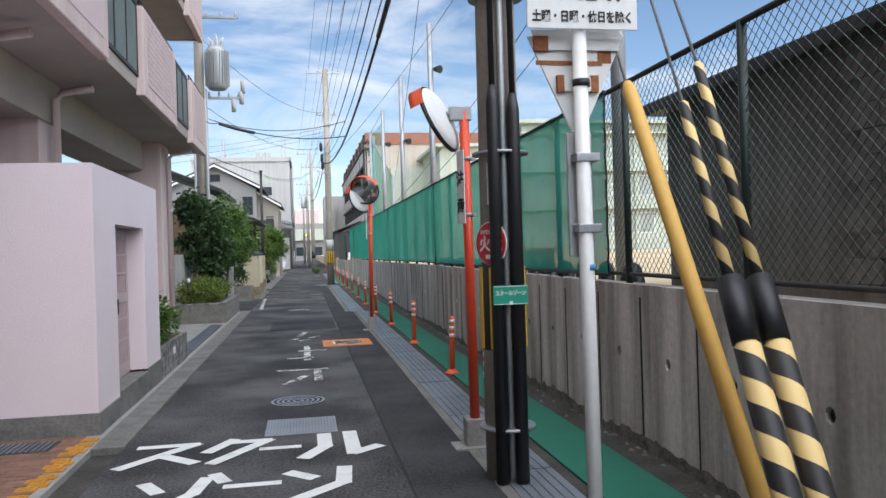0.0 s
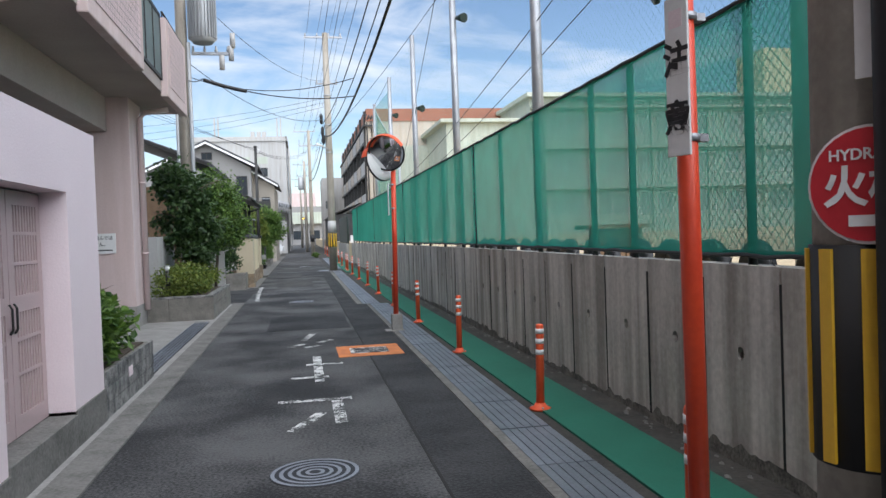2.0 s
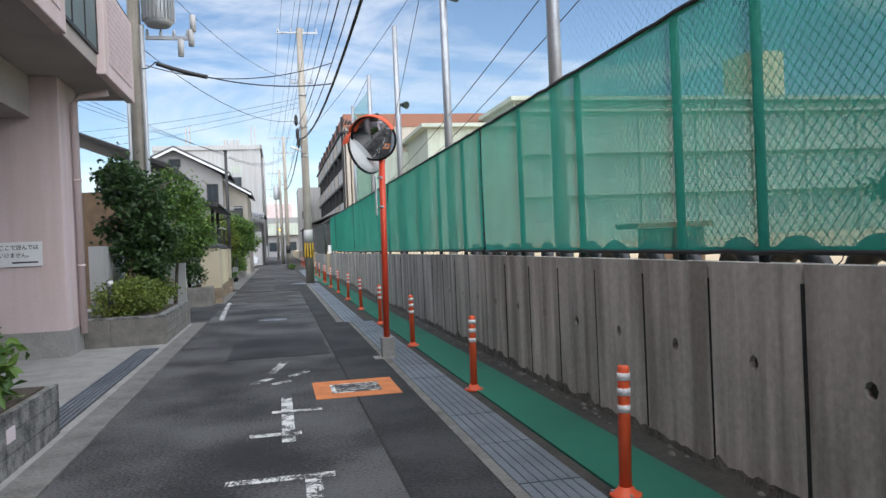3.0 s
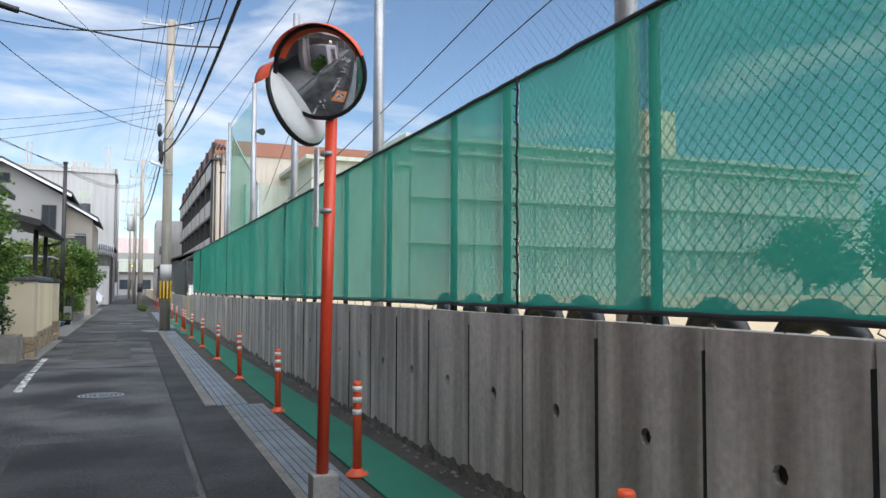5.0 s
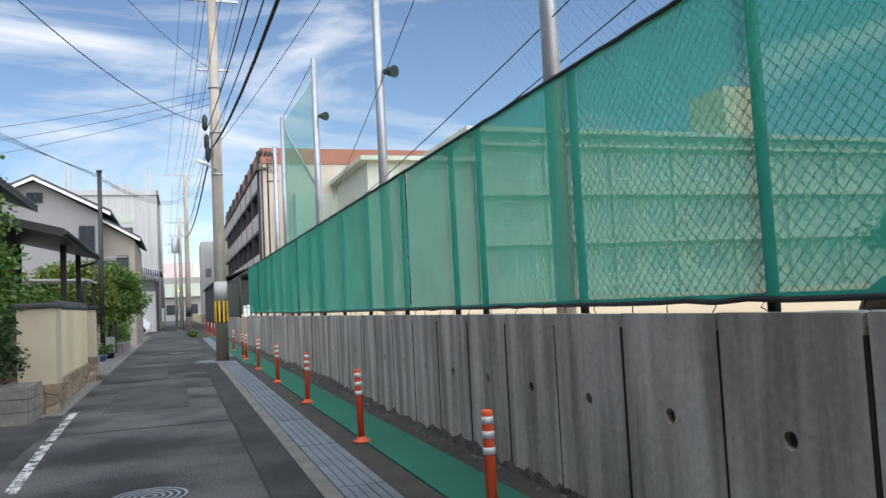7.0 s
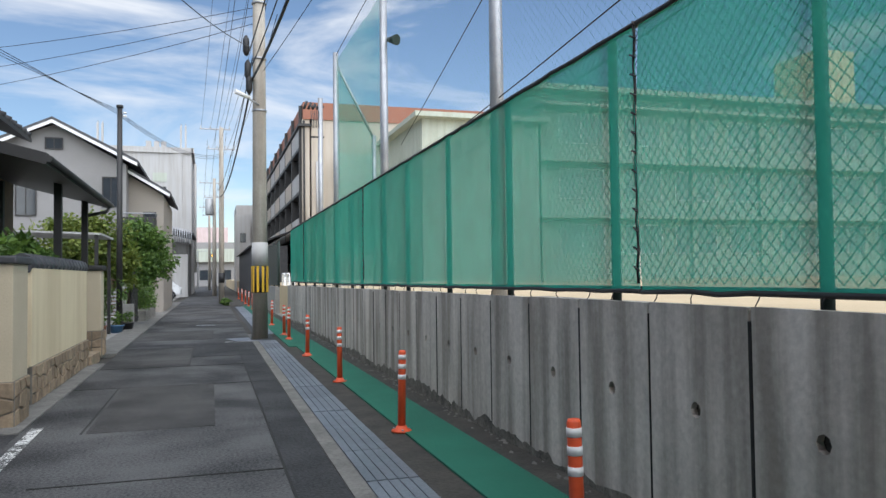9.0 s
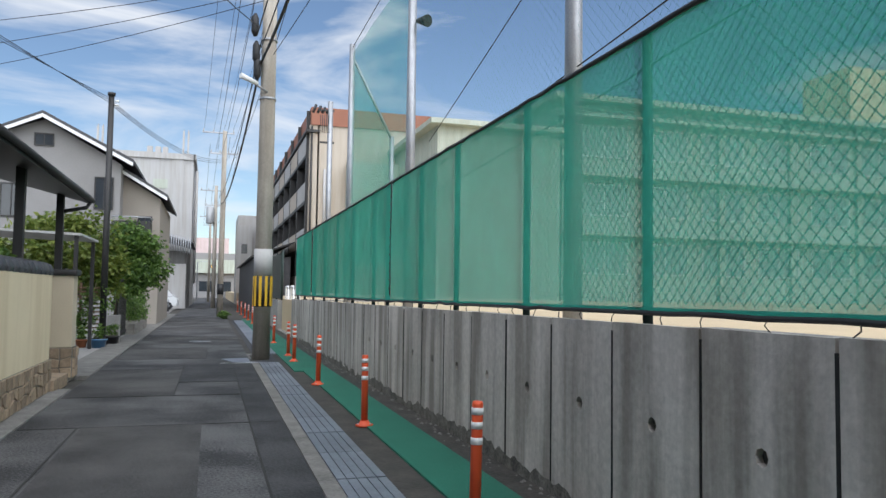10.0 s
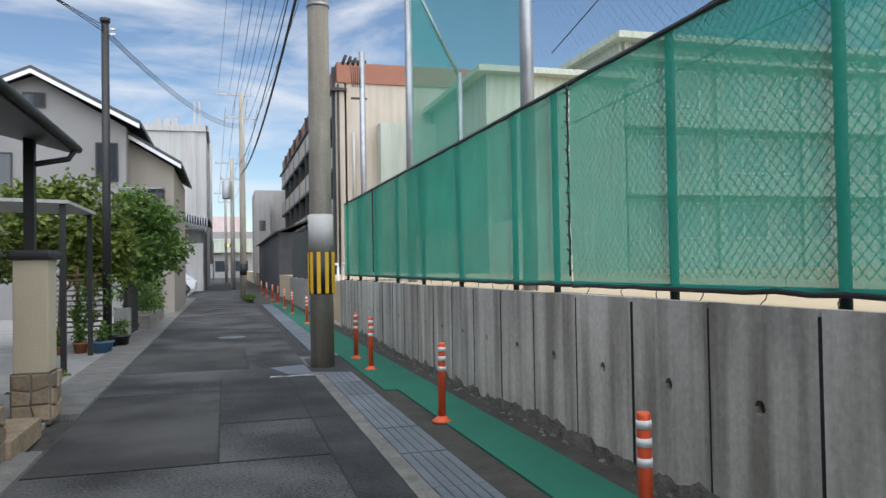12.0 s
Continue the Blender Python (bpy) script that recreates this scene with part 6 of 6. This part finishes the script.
part("lower_wall", boxes((-3.0, 83.8, 0, -1.7, 84, 3.4)), OFFWHITE, shd)
van = thing("van", (-2.9, 80, 0), "white minivan parked nose to the lane", "van")
vb = bmesh.new()
fr = [vb.verts.new((-2.05 - a, 79.0, b)) for a, b in ((0, 0.3), (0.0, 0.85), (0.35, 1.0), (0.95, 1.75), (3.3, 1.85), (3.5, 1.0), (3.5, 0.3))]
bk = [vb.verts.new((v.co.x, 80.6, v.co.z)) for v in fr]
vb.faces.new(fr)
vb.faces.new(bk[::-1])
for i in range(7):
    j = (i + 1) % 7
    vb.faces.new((fr[j], fr[i], bk[i], bk[j]))
bmesh.ops.bevel(vb, geom=list(vb.edges), offset=0.06, segments=2, affect="EDGES")
part("body", vb, CARPAINT, van)
part("windscreen", slope(-2.40, 1.06, -2.96, 1.72, 79.1, 80.5, 0.02), GLASS, van)
part("side_window", boxes((-3.7, 78.985, 1.05, -2.95, 78.995, 1.6), (-4.8, 78.985, 1.05, -3.8, 78.995, 1.6)), GLASS, van)
for x in (-2.7, -4.9):
    for y in (79.05, 80.5):
        wh = part("tyre", rod([(x, y - 0.09, 0.3), (x, y + 0.09, 0.3)], 0.3, 18), BLACK, van)
        part("rim", rod([(x, y - 0.1, 0.3), (x, y - 0.092, 0.3)], 0.17, 14), STEEL, wh)
part("headlight", boxes((-2.12, 79.1, 0.7, -2.03, 79.35, 0.85), bevel=0.02), REFLECT, van)
part("headlight", boxes((-2.12, 80.25, 0.7, -2.03, 80.5, 0.85), bevel=0.02), REFLECT, van)
part("bumper", boxes((-2.15, 79.05, 0.3, -2.0, 80.55, 0.5), bevel=0.03), GREY_SIGN, van)
bik = thing("bicycle", (-2.4, 74, 0), "bicycle standing at the roadside", "bicycle")
for y in (73.6, 74.7):
    part("wheel", rod([(-2.4, y + 0.32 * math.cos(a * 0.3142), 0.33 + 0.32 * math.sin(a * 0.3142)) for a in range(21)], 0.018, 6, caps=False), BLACK, bik)
part("frame", rod([(-2.4, 73.6, 0.33), (-2.4, 74.0, 0.8), (-2.4, 74.5, 0.75), (-2.4, 74.7, 0.33)], 0.02, 6), STEEL, bik)
part("handlebar", rod([(-2.65, 74.5, 1.0), (-2.4, 74.5, 0.98), (-2.15, 74.5, 1.0)], 0.015, 6), STEEL, bik)

wb = thing("white_building", (-4, 92, 0), "off-white four storey building with rooftop antennas", "building", "buildings")
part("wall", boxes((-13, 92.5, 0, -1.6, 106, 12.9)), OFFWHITE, wb)
part("roof_parapet", boxes((-13, 92.3, 12.8, -1.5, 92.5, 13.3), (-1.6, 92.3, 12.8, -1.4, 106, 13.3)), OFFWHITE, wb)
part("stair_tower", boxes((-3.3, 92.4, 0, -2.4, 92.5, 13)), OFFWHITE, wb)
for k in range(3):
    window(wb, -4.6, -3.8, 2.6 + 3.1 * k, 3.5 + 3.1 * k, 92.5)
    window(wb, -7.8, -6.8, 2.6 + 3.1 * k, 3.5 + 3.1 * k, 92.5)
for x in (-4.9, -6.9):
    part("green_window", boxes((x, 92.45, 10.2, x + 1.2, 92.49, 11.0)), SCHOOL, wb)
for x in (-5.6, -4.9, -4.3):
    part("vent_stack", boxes((x, 94, 13, x + 0.45, 94.5, 14.1)), OFFWHITE, wb)
for x in (-9.6, -9.2, -2.6, -2.2):
    part("antenna", boxes((x, 93, 13, x + 0.16, 93.2, 15.4)), OFFWHITE, wb, "slim cellular antenna")
    part("antenna_mast", rod([(x + 0.08, 93.3, 13), (x + 0.08, 93.3, 15.6)], 0.05, 6), STEEL, wb)
part("duct", rod([(-1.3, 93.5, 2), (-1.3, 93.5, 12)], 0.12, 8), OFFWHITE, wb)

ap = thing("balcony_apartments", (9, 67, 0), "beige three storey block with brown parapet and dark balconies", "apartment building", "buildings")
part("wall", boxes((5.9, 67, 0, 24, 106, 11.2)), BEIGE, ap)
part("brown_band", boxes((5.5, 66.9, 11.2, 24.1, 106, 12.25)), BROWN, ap, "brown tiled parapet")
part("corner_wall", boxes((5.45, 67.0, 0, 6.0, 67.35, 11.2)), BEIGE, ap)
part("roof_edge", boxes((5.2, 66.8, 10.75, 6.0, 106, 10.9)), DARK, ap)
for k in range(4):
    z = 1.3 + 2.75 * k
    part("balcony_recess", boxes((5.86, 67.5, z + 1.1, 5.9, 105, z + 2.5)), GLASS, ap)
    for i in range(8):
        part("balcony_front", boxes((5.3, 67.6 + 4.7 * i, z, 5.45, 67.6 + 4.7 * i + 4.2, z + 1.1)), BEIGE if i % 2 else OFFWHITE, ap)
        part("partition", boxes((5.3, 67.35 + 4.7 * i, z - 0.2, 5.9, 67.6 + 4.7 * i, z + 2.55)), DARK, ap)
    part("balcony_slab", boxes((5.3, 67.4, z - 0.2, 5.9, 105, z)), DARK, ap)
part("drain_pipe", rod([(6.35, 66.9, 4), (6.35, 66.9, 8.6)], 0.08, 8), OFFWHITE, ap)
part("drain_pipe", rod([(5.55, 66.92, 0.5), (5.55, 66.92, 11.1)], 0.06, 8), DARK, ap)

sc = thing("school_building", (25, 60, 1.1), "pale green school building with rows of windows", "school building", "buildings")
part("wall", boxes((10.6, 58.0, 1.1, 17.2, 70, 9.7)), SCHOOL, sc)
part("eave", boxes((10.1, 57.4, 9.7, 17.6, 70.5, 9.95)), SCHOOL, sc)
part("tower", boxes((17.2, 58.4, 1.1, 60, 72, 11.6)), SCHOOL, sc)
part("tower_eave", boxes((16.8, 57.6, 11.6, 60.5, 72.5, 11.9)), SCHOOL, sc)
part("link_block", boxes((7.6, 66.0, 1.1, 10.6, 66.9, 9.0)), SCHOOL, sc)
for fl in range(3):
    for i in range(11):
        x = 18.6 + 3.7 * i
        w = window(sc, x, x + 2.7, 2.6 + 3.1 * fl, 4.2 + 3.1 * fl, 58.4, WHITE)
    part("sunshade", boxes((17.2, 57.6, 4.55 + 3.1 * fl, 60, 58.4, 4.7 + 3.1 * fl)), SCHOOL, sc, "thin concrete sunshade ledge")
for i in range(9):
    part("side_pilaster", boxes((17.4 + 4.8 * i, 58.2, 1.1, 17.8 + 4.8 * i, 58.4, 11.6)), SCHOOL, sc)
rt = thing("roof_tank", (42, 62, 11.9), "yellow-green rooftop stair tower", "rooftop structure")
part("body", boxes((38, 60, 11.9, 41, 64, 16)), CREAM, rt)
for i, (x, y, h) in enumerate(((48, 46, 7), (53, 42, 8), (58, 40, 7), (44, 50, 6), (63, 36, 8))):
    t = thing("tree", (x, y, 1.15), "large dark green playground tree", "tree", "playground trees")
    limbs(t, (x, y, 1.1), (x, y, h * 0.8), 2.2, 9, 0.25, 40 + i)
    leaves("crown", [((x, y, h * 0.72), (2.6, 2.6, h * 0.33)), ((x + 1.5, y - 1, h * 0.55), (2, 2, h * 0.25))], 2600, 0.5, LEAF_DK, t, 50 + i)

# ---- beyond the end of the cloth ----
w2 = thing("wall_far", (2.6, 56, 0), "grey block wall with dark green fence further on", "wall", kind="structure")
part("body", boxes((2.6, 52, -0.03, 2.8, 62.5, 1.1)), CONCRETE_P, w2)
f2 = thing("fence", (2.7, 57, 1.1), "dark green fence panel with cloth further on", "fence", "fences")
part("cloth", boxes((2.68, 52, 1.15, 2.72, 62, 2.9)), DARKGREEN, f2)
for y in (52, 54.5, 57, 59.5, 62):
    part("post", rod([(2.76, y, 1.1), (2.76, y, 3.0)], 0.04, 8), DARKGREEN, f2)
rl = thing("railing", (3.2, 49.5, 0), "white looped pipe railing at the opening", "railing")
for y in (47.4, 49.2, 51.0):
    part("loop", rod([(2.9, y, 0.0), (2.9, y, 1.5), (2.9, y + 0.1, 1.62), (2.9, y + 0.9, 1.62), (2.9, y + 1.0, 1.5), (2.9, y + 1.0, 0.0)], 0.035, 8), WHITE, rl)
setting("opening_ground", boxes((2.62, 46.8, -0.03, 2.86, 52, 0.01)), CONCRETE_P, "concrete apron at the opening", "ground")
setting("bank_face", boxes((2.79, 46.8, -0.03, 2.83, 52, 1.15)), CONCRETE_P, "low concrete face behind the opening", "wall")
lb = thing("white_house", (4.5, 100, 0), "off-white flat-roofed building at the street end", "building", "buildings")
part("wall", boxes((2.8, 108, 0, 12, 116, 9.6)), OFFWHITE, lb)
part("wing", boxes((2.6, 106, 0, 4.2, 108, 8.4)), OFFWHITE, lb)
window(lb, 3.2, 3.7, 5.4, 6.3, 106)
part("dark_wing", boxes((2.75, 72, 0, 5, 98, 3.6)), TILE_R, lb)
part("dark_roof", slope(2.5, 3.6, 5.2, 4.6, 71.5, 98, 0.1), DARK, lb)
fb = thing("far_building", (0, 165, 0), "blue-grey building across the far junction", "building", "buildings")
part("wall", boxes((-14, 165, 0, 16, 175, 8.0)), HOUSE_W, fb)
part("upper", boxes((-3.0, 164, 4.4, 6, 165, 6.8)), SCHOOL, fb)
for i in range(8):
    window(fb, -12 + 3.4 * i, -10 + 3.4 * i, 1.2, 2.9, 165)
fb2 = thing("far_building", (-2, 175, 0), "pinkish distant building past the junction", "building", "buildings")
part("wall", boxes((-3, 185, 0, 3.5, 195, 12)), PINK_B, fb2)
setting("cross_road", boxes((-60, 150, -0.05, 60, 162, 0.0)), ASPHALT, "asphalt cross street at the far end", "road")
tlg = thing("traffic_light", (-1.6, 148, 0), "distant traffic light on an arm", "traffic light")
part("pole", rod([(-1.9, 148, 0), (-1.9, 148, 5.8), (0.6, 148, 5.9)], 0.09, 8), STEEL, tlg)
part("head", boxes((-0.3, 147.8, 4.9, 0.9, 148.0, 5.35), bevel=0.05), DARK, tlg)
AMBER = bpy.data.materials.new("amber_lamp")
AMBER.use_nodes = True
AMBER.node_tree.nodes["Principled BSDF"].inputs["Base Color"].default_value = (0.9, 0.5, 0.05, 1)
AMBER.node_tree.nodes["Principled BSDF"].inputs["Emission Color"].default_value = (1, 0.55, 0.05, 1)
AMBER.node_tree.nodes["Principled BSDF"].inputs["Emission Strength"].default_value = 2.0
part("lamp", rod([(0.3, 147.78, 5.12), (0.3, 147.8, 5.12)], 0.16, 12), AMBER, tlg, "amber signal lamp")
# plain walls that close the lane behind the walker
setting("wall_south", boxes((-14, -16.5, 0, 14, -16, 7)), OFFWHITE, "plain wall across the lane behind", "wall")
